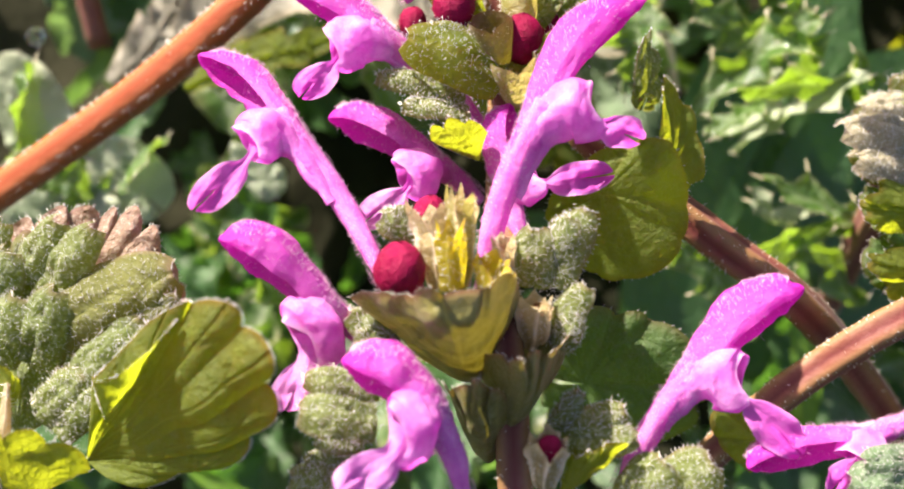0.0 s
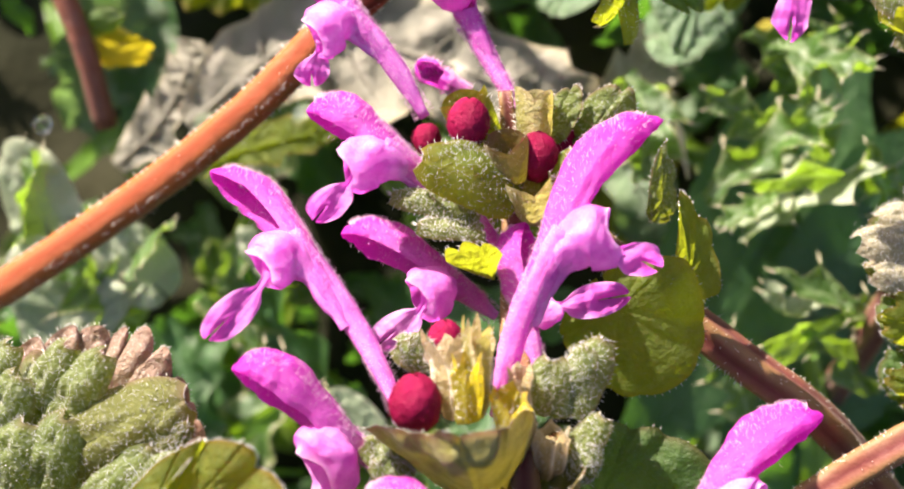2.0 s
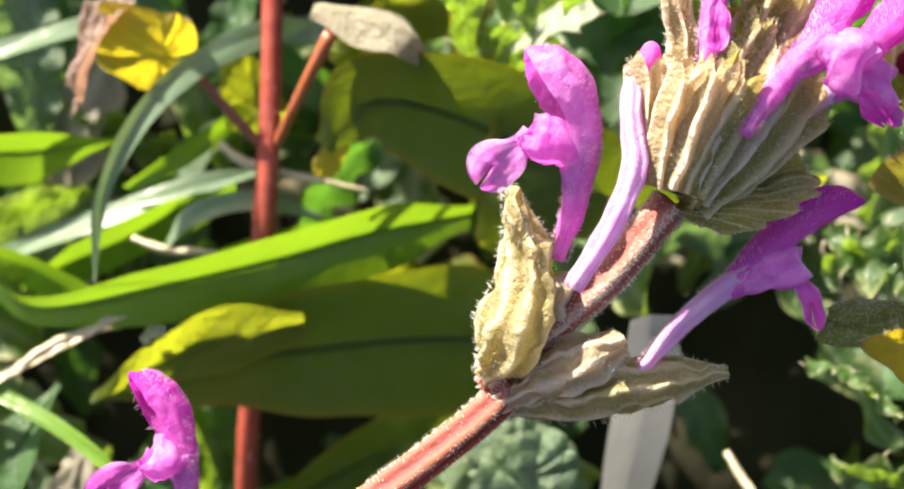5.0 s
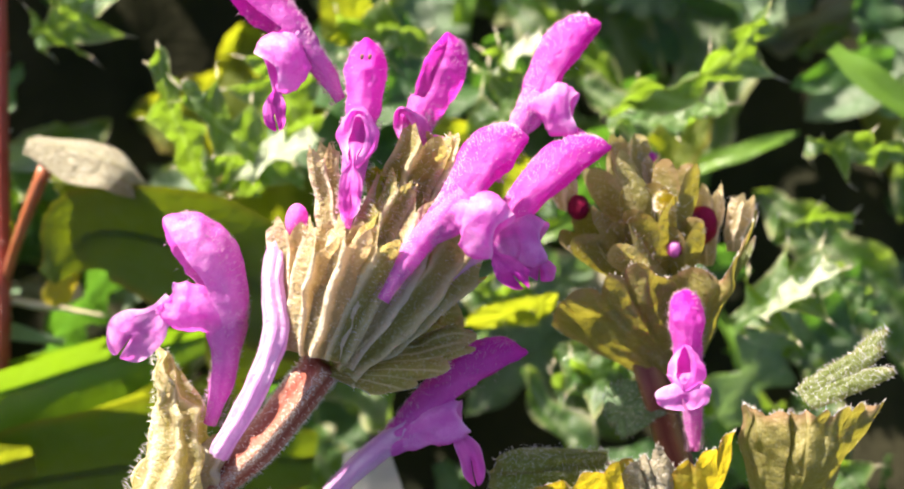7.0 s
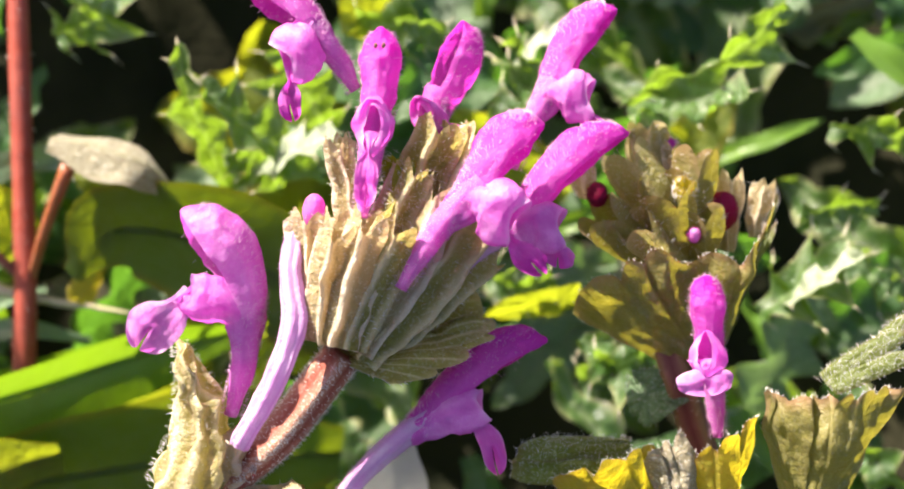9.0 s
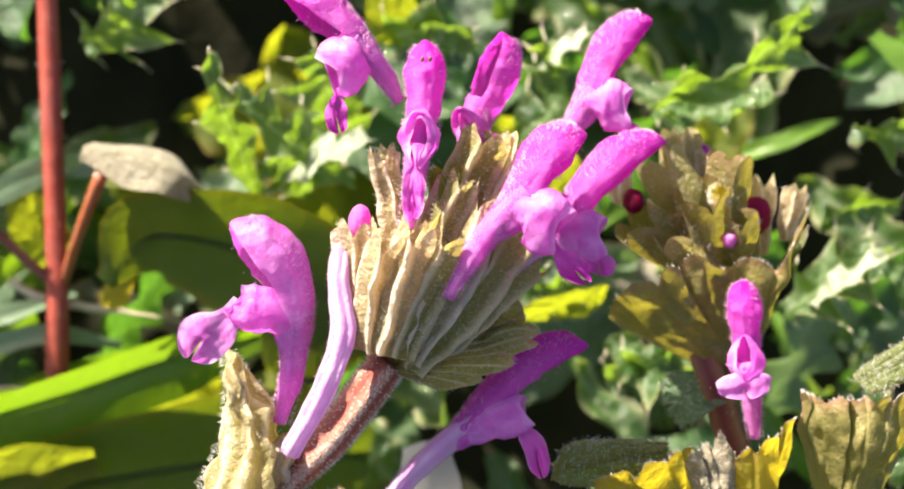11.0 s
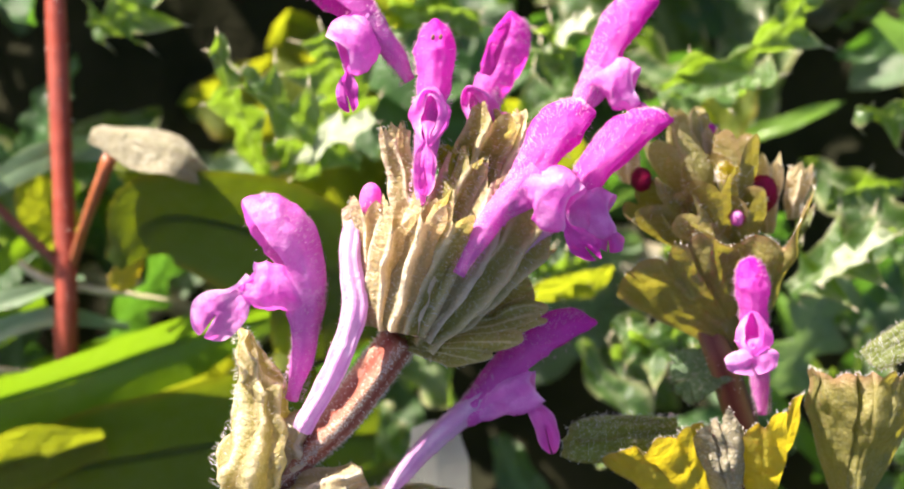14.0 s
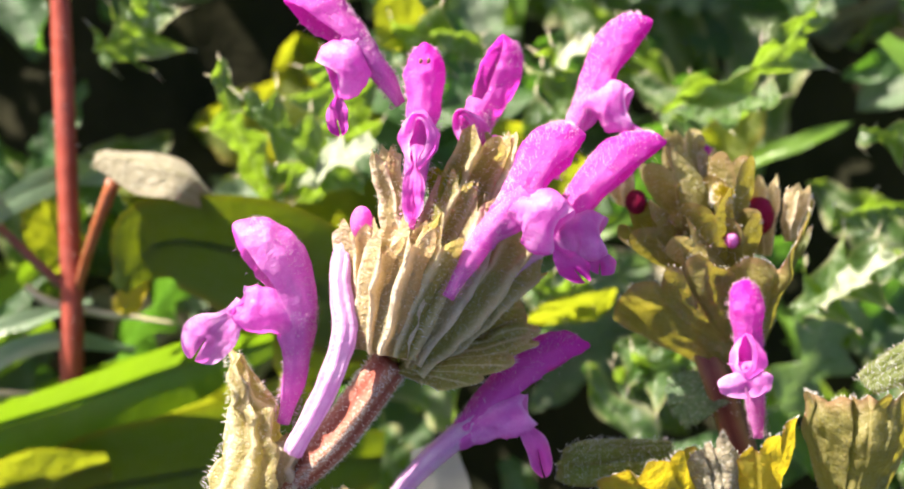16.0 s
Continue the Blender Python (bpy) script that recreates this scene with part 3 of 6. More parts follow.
def lobed_leaf(parent, lobes, normal, material=None, seed=0, bulge=0.22, name="leaf", label="", hairs=0, full=False):
    """A leaf of overlapping pillow-like lobes; each lobe is root, tip and width."""
    bm = fresh()
    rng = random.Random(seed)
    edge, nap = [], []
    for k, (b, t, w) in enumerate(lobes):
        b, t = Vector(b), Vector(t)
        x = t - b
        ln = x.length
        x.normalize()
        n = Vector(normal) + Vector((rng.gauss(0, 0.12), rng.gauss(0, 0.12), 0))
        n = (n - x * n.dot(x)).normalized()
        y = n.cross(x)

        def fn(u, v, b=b, x=x, y=y, n=n, ln=ln, w=w, k=k):
            c = 2 * v - 1
            prof = (math.sin(math.pi * min(1.0, 0.12 + 0.865 * u)) ** 0.42) * (0.50 + 0.50 * u)
            if full:
                prof = math.sin(math.pi * (0.17 + 0.815 * u)) ** 0.36
            half = (0.57 if full else 0.5) * w * prof * (1 + 0.05 * math.sin(9 * u + k))
            dome = (1 - abs(c) ** 2.4) * math.sin(math.pi * min(1, 0.12 + 0.86 * u)) ** 0.6
            cells = abs(math.sin(math.pi * (u * 2.3 + 0.7 * abs(c) + 0.15 * k))) ** 0.4
            crease = math.exp(-(c / 0.11) ** 2)
            h = w * bulge * (0.8 * dome + 0.85 * cells * (1 - c * c) * (0.3 + 0.7 * u) - 0.55 * crease * (1 - 0.7 * u)) - 0.10 * w * abs(c) ** 3 - 0.12 * ln * u ** 4
            p = b + x * (ln * u) + y * (half * c) + n * h
            p = p + n * (0.10 * w * noise.noise(p * 0.6 + Vector((seed, k, 0))))
            if abs(c) > 0.99 or u > 0.99:
                edge.append((p, (y * c + x * (u - 0.4)).normalized()))
            elif hairs:
                nap.append((p, (n + y * (0.6 * c) + x * 0.3).normalized()))
            rim = max(max(0.0, abs(c) - 0.86) * 6, max(0.0, u - 0.93) * 12)
            return p, min(1.0, rim) * 0.8, max(crease, max(0.0, 1 - cells * 3.0) * 0.7) * 0.6, u

        sheet(bm, fn, 18, 14)
    ob = part(name, bm, material or GREY_LEAF, parent, label)
    if hairs:
        bm = fresh()
        for _ in range(hairs):
            p, d = rng.choice(edge)
            hair(bm, p, (d + Vector(normal) * rng.gauss(0.3, 0.3)).normalized(), rng.uniform(0.1, 0.28), 0.016)
        for _ in range(hairs * 7):
            p, d = rng.choice(nap)
            p = p + Vector((rng.gauss(0, 0.12), rng.gauss(0, 0.12), 0))
            hair(bm, p, (d + Vector((rng.gauss(0, 0.4), rng.gauss(0, 0.4), rng.gauss(0, 0.2)))).normalized(), rng.uniform(0.08, 0.20), 0.019)
        part("hairs", bm, HAIR, ob, "fine pale hairs", "stuff")
    return ob


def calyx(parent, b, m, r0=0.7, r1=1.5, material=None, seed=0, teeth=5, flare=0.12, name="calyx", hairs=40, tooth=0.16, rib=0.29):
    """A ribbed green cup with pointed teeth; a raised pale nerve runs into each tooth and each gap."""
    b, m = Vector(b), Vector(m)
    rng = random.Random(seed)
    way = (m - b).orthogonal().normalized()
    line = smooth_line([b, b.lerp(m, 0.5) + way * ((m - b).length * rng.uniform(-0.06, 0.06)), m], 13)
    fr = frames_along(line, (0, 0.2, 1))
    fine = rib > 0.1
    seg = teeth * (12 if fine else 8)
    ln = (m - b).length
    bm = fresh()
    tall = [rng.uniform(0.75, 1.25) for _ in range(teeth + 1)]

    def fn(u, v):
        g = 2 * math.pi * v
        k = min(u * 12, 11.999)
        p = line[int(k)].lerp(line[int(k) + 1], k - int(k))
        t, a, c = fr[int(k)]
        tri = 1 - abs(((v * teeth) % 1) * 2 - 1)
        if not fine:
            tri = math.sin(tri * math.pi / 2) ** 0.7
        ridge = math.cos(teeth * g + 0.6 * math.sin(2 * g + seed))
        crest = 1.35 * max(0.0, ridge) ** 2.5 - 0.35 if fine else ridge
        r = (r0 + (r1 - r0) * math.sin(min(u * 1.25, 1) * math.pi / 2)) * (1 + rib * crest * (0.7 + 0.3 * math.sin(3 * g + seed)))
        late = max(0.0, (u - 0.66) / 0.34)
        r *= 1 + flare * late * late - (0.10 * late * (1 - tri) if fine else 0)
        p = p + t * (late * (tri ** 0.8 * tall[int(v * teeth)] - 0.35) * ln * tooth)
        p = p + a * (r * math.cos(g)) + c * (r * math.sin(g))
        return p + noise.noise_vector(p * 0.8 + Vector((seed, 0, 0))) * (0.22 if fine else 0.15), late ** 3 * 0.7, max(0, ridge) ** 3 * (1.0 if fine else 0.25), u

    sheet(bm, fn, 16, seg)
    ob = part(name, bm, material or CALYX, parent)
    if hairs:
        bm = fresh()
        fuzz(bm, [b, b.lerp(m, 0.5), m], [r0, r0 * 0.3 + r1 * 0.75, r1], int(hairs * 2.2), 0.32, seed, 0.016, (0.1, 1.08))
        part("hairs", bm, HAIR, ob, "fine pale hairs", "stuff")
    return ob


def shell(parent, b, m, r, material, seed, name="bract"):
    """A smooth rounded bract, cupped round the whorl, with a shallowly lobed brown rim."""
    b, m = Vector(b), Vector(m)
    return calyx(parent, b, m, r * 0.45, r, material, seed, teeth=3, flare=0.02, name=name, hairs=90, tooth=0.12, rib=0.03)


def bud(parent, c, r, axis=(0, 1, 0.3), material=None, seed=0):
    bm = fresh()
    ball(bm, c, r, long=1.18, axis=axis, bumpy=0.08)
    ob = part("bud", bm, material or BUD, parent, "fuzzy crimson flower bud")
    bm = fresh()
    rng = random.Random(seed)
    for _ in range(200):
        d = Vector((rng.gauss(0, 1), rng.gauss(0, 1), rng.gauss(0, 1))).normalized()
        hair(bm, Vector(c) + d * r, d, 0.2, 0.018)
    part("hairs", bm, BUD, ob, "fine crimson hairs", "stuff")
    return ob


def blade(parent, pts, widths, face=(0, 0, 1), fold=0.25, material=None, n=36, name="blade", label="", seed=0, ripple=0.1):
    """A strap-shaped leaf along a curve, folded along its midrib."""
    line = smooth_line(pts, n + 1)
    fr = frames_along(line, face)
    bm = fresh()

    def fn(u, v):
        i = min(int(u * n), n)
        t, a, b = fr[i]
        x = 2 * v - 1
        w = lerp_list(widths, u)
        h = abs(x) * w * fold + ripple * math.sin(9 * u + 2 * x + seed)
        ridge = 0.5 + 0.5 * math.cos(x * 22)
        return line[i] + b * (w * x) + a * h, max(0.0, abs(x) - 0.86) * 5, ridge * 0.5 + (0.5 if abs(x) < 0.08 else 0), u

    sheet(bm, fn, n, 12)
    return part(name, bm, material or GRASS, parent, label)


def spiny_leaf(parent, pts, width, face=(0, 0, 1), lobes=6, material=None, seed=0, ruffle=0.22, bumpy=0.18, name="leaf", label="", spines=True, deep=0.66, fold=0.14):
    """A long leaf with sharp, ruffled lobes that end in spines."""
    n = lobes * 10
    line = smooth_line(pts, n + 1)
    fr = frames_along(line, face)
    rng = random.Random(seed)
    bm, tips = fresh(), []
    jit = [rng.uniform(0.6, 1.25) for _ in range(lobes + 2)]

    def fn(u, v):
        i = min(int(u * n), n)
        t, a, b = fr[i]
        x = 2 * v - 1
        k = u * lobes + (0.5 if x > 0 else 0.0)
        f = k % 1.0
        saw = (f / 0.62) ** 1.6 if f < 0.62 else ((1 - f) / 0.38) ** 1.3
        f2 = (k * 3.0) % 1.0
        saw = 0.90 * saw + 0.10 * (f2 / 0.6 if f2 < 0.6 else (1 - f2) / 0.4)
        taper = (math.sin(math.pi * min(1.0, u * 0.94 + 0.05)) ** 0.55) * jit[int(k)]
        w = width * taper * ((1 - deep) + deep * saw)
        e = abs(x)
        p = line[i] + b * (w * x) + t * (width * 0.35 * saw * e * e * taper)
        hgt = width * (fold * e + ruffle * e * e * math.sin(2 * math.pi * k * 0.83 + seed) * 0.8 + 0.03 * math.sin(4.2 * math.pi * k + 3 * e))
        p = p + a * (hgt + bumpy * noise.noise(p * 0.7 + Vector((seed, 0, 0))) * width)
        if e > 0.99 and abs(f - 0.62) < 0.06:
            tips.append((p, (b * x + t * 0.6 + a * rng.gauss(0.1, 0.3)).normalized()))
        side_vein = max(0.0, 1 - abs(f - 0.2 - 0.4 * e) * 9)
        return p, max(0.0, (e - 0.8) / 0.2) ** 2, max(1.0 if e < 0.07 else 0.0, side_vein * 0.8), u

    sheet(bm, fn, n, 14)
    tips.append((line[-1], fr[-1][0]))
    ob = part(name, bm, material or THISTLE, parent, label)
    if spines:
        bm = fresh()
        for p, d in tips:
            hair(bm, p - d * 0.1, d, width * rng.uniform(0.28, 0.48), 0.08)
        if tips:
            part("spines", bm, SPINE, ob, "pale sharp spines", "stuff")
    return ob


def cup(parent, pts, radii, material, seed, ridges=7, depth=0.16, name="bract", hairs=520):
    """A folded, ribbed bract that hugs the stem like a sheath."""
    bm = fresh()
    sweep(bm, pts, radii, n=26, seg=40, ridges=ridges, depth=depth, rough=0.55, flat=0.8, side=(0.2, 0, 1))
    ob = part(name, bm, material, parent)
    bm = fresh()
    fuzz(bm, pts, radii, hairs, 0.34, seed, 0.016)
    part("hairs", bm, HAIR, ob, "fine pale hairs", "stuff")
    return ob


# ---- the ground ----
def build_ground():
    axis = [math.sinh(4.2 * (i / 70 - 1)) / math.sinh(4.2) for i in range(141)]
    bm = fresh()
    grid = []
    for gy in axis:
        row = []
        for gx in axis:
            x, y = gx * 0.5, gy * 0.5
            if abs(gx) > 0.35:
                x = math.copysign(0.5 * 0.35 + (abs(gx) - 0.35) ** 3 * 1500, gx)
            if abs(gy) > 0.45:
                y = math.copysign(0.5 * 0.45 + (abs(gy) - 0.45) ** 3 * 2000, gy)
            hgt = 0.30 + math.tan(radians(35)) * max(-0.42, min(0.42, y)) - 0.021
            p = Vector((x, y, hgt))
            near = max(0.0, 1 - max(abs(x), abs(y)) / 0.3)
            hgt += 0.006 * near * (noise.noise(p * 60) + 0.5 * noise.noise(p * 190)) + 0.03 * (1 - near) * noise.noise(p * 0.8)
            row.append(put(bm, (x, y, hgt)))
        grid.append(row)
    for a, b in zip(grid, grid[1:]):
        for k in range(140):
            bm.faces.new((a[k], a[k + 1], b[k + 1], b[k]))
    for f in bm.faces:
        f.smooth = True
    me = bpy.data.meshes.new("ground")
    bm.to_mesh(me)
    bm.free()
    me.materials.append(SOIL)
    tagged(new("ground", me), "dark bare soil of a grassy bank", "ground", kind="structure")


build_ground()


# ---- the flowering plant in the foreground with three whorls ----
def plant_front():
    pl = thing("henbit_plant", (3.0, -40, 2), "henbit plant in full flower with crimson buds and downy whorls", "flowering plant", "henbit plants")
    stem(pl, [(4.5, -42, 0), (3.7, -20.9, 40), (3.1, -10.9, 45), (2.7, -5.0, 46), (2.5, 0.7, 42), (2.7, 6.5, 38), (2.6, 10.2, 38), (2.1, 14.6, 39)], [1.1, 1.0, 0.95, 0.9, 0.85, 0.8, 0.7, 0.4], STEM_DARK, 11, hairs=200)
    # lower whorl of flowers
    flower(pl, (-3.0, -2.5, 46), (-9.1, 6.7, 43), (-13.6, 10.1, 40), (-10.5, 5.2, 45), (-12.6, 1.7, 47), 1)
    flower(pl, (1.6, 2.4, 38), (-1.5, 4.6, 40), (-6.7, 6.9, 39), (-2.8, 3.6, 42), (-4.7, 1.0, 43), 2, lip=THROAT)
    flower(pl, (1.4, -2.2, 45.5), (4.7, 7.0, 46), (10.1, 12.8, 42), (7.3, 7.1, 46), (9.4, 5.1, 46), 3, size=1.1)
    flower(pl, (3.6, 0.1, 43), (3.0, 3.7, 42), (3.1, 7.5, 41), (4.3, 4.0, 43), (8.4, 3.7, 42), 4, hairs=90)
    flower(pl, (-3.9, -5.3, 44), (-6.8, -2.9, 46), (-11.3, 0.3, 47), (-7.6, -4.8, 47), (-8.0, -8.0, 48), 5, size=1.1, pouch=1.3, neck=0.55, lip=THROAT)
    flower(pl, (0.6, -11.9, 49), (-1.3, -7.2, 51), (-5.1, -5.4, 51), (-2.7, -8.5, 52), (-5.0, -11.2, 53), 6, size=1.1, pouch=1.15, neck=0.6, lip=THROAT)
    flower(pl, (8.3, -12.6, 45), (12.8, -5.8, 45), (17.7, -2.2, 45), (14.7, -6.5, 46), (17.4, -10.5, 46), 7, size=1.15)
    # upper whorl of flowers
    flower(pl, (2.1, 5.9, 39.5), (-4.5, 11.4, 42), (-8.4, 13.3, 41), (-6.5, 10.2, 43), (-7.7, 7.5, 44), 8)
    flower(pl, (-2.2, 13.1, 40), (-6.7, 19.0, 40), (-11.6, 22.4, 39), (-8.3, 17.3, 41), (-8.1, 14.6, 41), 9)
    head = flower(pl, (2.8, 13.7, 39), (0.1, 18.7, 38), (-0.8, 21.8, 38), (0.3, 18.8, 39), (0.5, 18.3, 39), 10, size=0.85, lip=False)
    bm = fresh()
    ball(bm, (-0.9, 21.1, 38.4), 1.50, seg=32, rings=24, long=1.42, axis=(-0.15, 1, 0.1), bumpy=0.10)
    petal = part("petal", bm, HOOD, head, "plump unopened magenta petals")
    bm = fresh()
    fuzz(bm, [(-0.6, 20.1, 38.4), (-0.9, 21.3, 38.4), (-1.1, 22.6, 38.4)], [1.2, 1.58, 1.2], 420, 0.36, 610, 0.014)
    part("hairs", bm, PINK_HAIR, petal, "fine pink hairs", "stuff")
    flower(pl, (0.2, 14.6, 38), (-1.1, 15.2, 38), (-2.7, 16.2, 38), (-1.1, 15.1, 39), (-1.4, 14.9, 39), 12, size=0.7, lip=False)
    # buds
    for k, (c, r) in enumerate((((-2.5, -1.3, 48), 1.28), ((-1.1, 1.5, 44), 0.9), ((0.1, 12.7, 41), 1.15), ((-2.1, 11.9, 40), 0.75), ((3.7, 10.9, 41), 1.15), ((5.2, 11.9, 38), 0.95))):
        bud(pl, c, r, seed=k)
    # cups and calyces of the lower whorl
    fan(pl, (1.1, -7.1, 43.5), (-4.9, -2.1, 47.0), (-0.4, -1.8, 50.5), (3.2, -1.2, 48.0), 0.30, 4, 0.07, 0.02, 0.5, -0.04, CUP, 45, hairs=200, label="bronze-green cupped bract with a lit yellow rim", face=(0, -0.1, 1), bowl=0.42)
    fan(pl, (2.7, -10.0, 43.6), (1.4, -5.1, 46.4), (3.6, -4.9, 49.0), (5.9, -4.0, 46.0), 0.26, 4, 0.10, 0.04, 0.6, -0.02, CUP, 46, hairs=120, face=(0.1, -0.1, 1), bowl=0.42)
    fan(pl, (1.9, -11.2, 43.6), (-0.4, -6.8, 46.6), (1.0, -6.0, 49.2), (2.9, -7.4, 46.6), 0.24, 4, 0.10, 0.04, 0.6, -0.02, CUP, 47, hairs=120, face=(-0.1, -0.1, 1), bowl=0.42)
    fan(pl, (4.3, -7.6, 44.4), (3.2, -2.5, 44.6), (4.6, -2.9, 45.6), (6.3, -2.8, 44.8), 0.2, 3, 0.12, 0.05, 0.7, 0.0, CUP, 48, hairs=80, face=(0.1, -0.1, 1), bowl=0.42)
    # The YELLOW_LEAF ones paint the sunlit patches of the cup's rim.
    for k, (b, m, r, mat) in enumerate((((-0.7, -2.0, 47.0), (-1.1, 1.4, 47.6), 0.95, DRY_CALYX), ((0.4, -2.0, 47.4), (0.4, 1.8, 48.0), 0.70, CALYX), ((0.0, -2.2, 48.0), (-0.1, 0.5, 49.0), 0.62, YELLOW_LEAF), ((1.8, -2.8, 47.6), (2.0, -1.0, 48.6), 0.75, YELLOW_LEAF), ((3.9, -5.1, 46.0), (4.0, -2.8, 47.0), 0.8, DRY_CALYX), ((4.5, -11.7, 47.5), (4.6, -9.6, 48.5), 0.85, DRY_CALYX), ((2.7, -1.7, 46.0), (2.5, 0.0, 47.0), 0.5, DRY_CALYX))):
        calyx(pl, b, m, 0.40, r, mat, k + 70, tooth=0.34, flare=0.25, hairs=110)
    bud(pl, (4.7, -9.8, 48.4), 0.62, seed=77)
    bud(pl, (4.0, -3.7, 46.4), 0.6, material=DRY_CALYX, seed=78)
    # small quilted downy bracts of the lower whorl
    lobed_leaf(pl, [((4.0, -2.1, 46.0), (4.0, 0.7, 47.2), 2.2), ((4.9, -2.0, 46.2), (6.5, 1.7, 47.0), 2.0), ((4.9, -0.6, 46.4), (5.7, 1.3, 47.4), 1.6)], (-0.3, 0.35, 1), GREY_LEAF, 62, bulge=0.20, full=True, hairs=200, name="bract")
    lobed_leaf(pl, [((4.9, -4.6, 46.2), (6.4, -2.0, 47.2), 1.8), ((5.3, -5.1, 46.6), (6.0, -3.4, 47.4), 1.3)], (-0.3, 0.35, 1), GREY_LEAF, 63, bulge=0.20, full=True, hairs=120, name="bract")
    lobed_leaf(pl, [((-2.0, 0.6, 45.0), (-3.5, 1.4, 46.0), 1.7), ((-1.8, 0.3, 45.4), (-2.9, 1.7, 46.2), 1.6)], (0, 0.5, 1), GREY_LEAF, 64, bulge=0.22, full=True, hairs=120, name="bract")
    lobed_leaf(pl, [((-2.7, -4.8, 45.4), (-5.0, -3.4, 46.2), 1.8), ((-2.7, -5.2, 45.6), (-4.6, -4.3, 46.6), 1.6)], (0, 0.6, 1), GREY_LEAF, 65, bulge=0.22, full=True, hairs=120, name="bract")
    lobed_leaf(pl, [((-3.5, -6.9, 47.4), (-7.0, -6.3, 48.4), 1.6), ((-3.7, -8.3, 47.8), (-7.2, -7.8, 49.0), 2.6), ((-4.3, -9.2, 48.0), (-6.5, -9.0, 49.0), 1.8)], (-0.1, 0.5, 1), GREY_LEAF, 66, bulge=0.18, full=True, hairs=220, name="bract")
    lobed_leaf(pl, [((-4.8, -11.7, 48.0), (-7.6, -11.0, 49.0), 2.0), ((-4.6, -10.9, 47.6), (-7.0, -10.4, 48.6), 1.6)], (-0.1, 0.5, 1), GREY_LEAF, 67, bulge=0.18, full=True, hairs=120, name="bract")
    lobed_leaf(pl, [((5.3, -9.4, 46.4), (8.3, -8.0, 47.6), 1.7), ((5.3, -9.6, 46.8), (8.9, -9.2, 48.0), 1.8), ((4.9, -9.4, 46.4), (6.2, -7.2, 47.0), 1.1)], (0.1, 0.7, 1), GREY_LEAF, 68, bulge=0.18, full=True, hairs=200, name="bract")
    fan(pl, (5.2, -12.3, 47.4), (5.4, -10.3, 48.0), (6.8, -9.4, 48.6), (8.7, -9.4, 48.4), 0.12, 4, 0.12, 0.05, 0.5, 0.0, LIME_LEAF, 69, hairs=120, face=(0.3, -0.5, 0.8))
    lobed_leaf(pl, [((10.0, -12.8, 47.0), (12.5, -10.4, 48.0), 3.0), ((8.6, -12.8, 47.4), (10.1, -10.4, 48.2), 2.6)], (0, 0.6, 1), GREY_LEAF, 70, bulge=0.16, full=True, hairs=160, name="bract")
    # upper whorl: lime bracts and calyces
    for k, (b, m, r, mat) in enumerate((
            ((2.4, 9.1, 40), (2.0, 11.6, 42), 1.1, CUP), ((2.1, 10.3, 39), (-0.1, 14.0, 40), 1.3, LIME_LEAF),
            ((3.3, 10.3, 39), (3.6, 14.3, 40), 1.0, CALYX), ((4.2, 9.1, 40), (6.0, 10.4, 41), 1.1, LIME_LEAF), ((3.6, 7.6, 40), (3.2, 9.6, 42), 1.2, CALYX))):
        shell(pl, b, m, r, mat, k + 20)
    for k, (b, t, n, w, mat) in enumerate((
            ((4.5, 12.2, 39), (5.9, 14.8, 40), (-0.3, 0.3, 1), 0.7, GREY_LEAF), ((6.1, 11.5, 39), (8.9, 14.6, 40), (-0.3, 0.3, 1), 0.8, GREY_LEAF), ((4.9, 11.5, 38), (7.3, 12.8, 39), (0, 0.3, 1), 1.0, GREEN_LEAF))):
        leaf(pl, b, t, n, w, 7, 0.09, 0.12, 0.0, mat, k + 23, nr=12, hairs=60, name="bract")
    lobed_leaf(pl, [((0.7, 8.0, 41.0), (-3.8, 9.0, 42.4), 1.6), ((0.9, 7.0, 41.4), (-2.5, 7.4, 42.6), 1.5)], (-0.35, 0.6, 1), GREY_LEAF, 31, bulge=0.2, full=True, hairs=160, name="bract")
    lobed_leaf(pl, [((2.7, 8.9, 41.4), (-2.2, 10.7, 43.4), 2.9), ((2.6, 9.5, 41.0), (-0.9, 11.4, 42.6), 1.8)], (-0.1, 0.15, 1), LIME_LEAF, 32, bulge=0.16, full=True, hairs=160, name="bract", label="lime-green quilted bract")
    fan(pl, (1.5, 4.3, 41.0), (-1.3, 5.7, 42.4), (0.0, 6.6, 43.4), (1.6, 6.2, 42.4), 0.12, 3, 0.14, 0.05, 0.5, 0.0, LIME_LEAF, 33, hairs=100, face=(0.2, -0.4, 0.9))
    # round bract behind the upper whorl, and the upright one above it
    leaf(pl, (7.4, 3.9, 39), (11.5, -1.4, 39), (0.2, -0.75, 0.8), 1.25, 9, 0.03, 0.12, 0.0, LIME_LEAF, 41, hairs=120, name="bract", scallop=0.05)
    leaf(pl, (11.9, 3.3, 38), (12.6, 9.3, 38), (0.7, 0.1, 0.7), 0.75, 7, 0.04, 0.15, 0.2, LIME_LEAF, 42, hairs=100, name="bract")
    leaf(pl, (10.9, 7.9, 36), (11.4, 12.2, 36), (0.6, 0.1, 0.7), 0.6, 7, 0.06, 0.12, 0.1, GREY_LEAF, 43, hairs=80, name="bract")
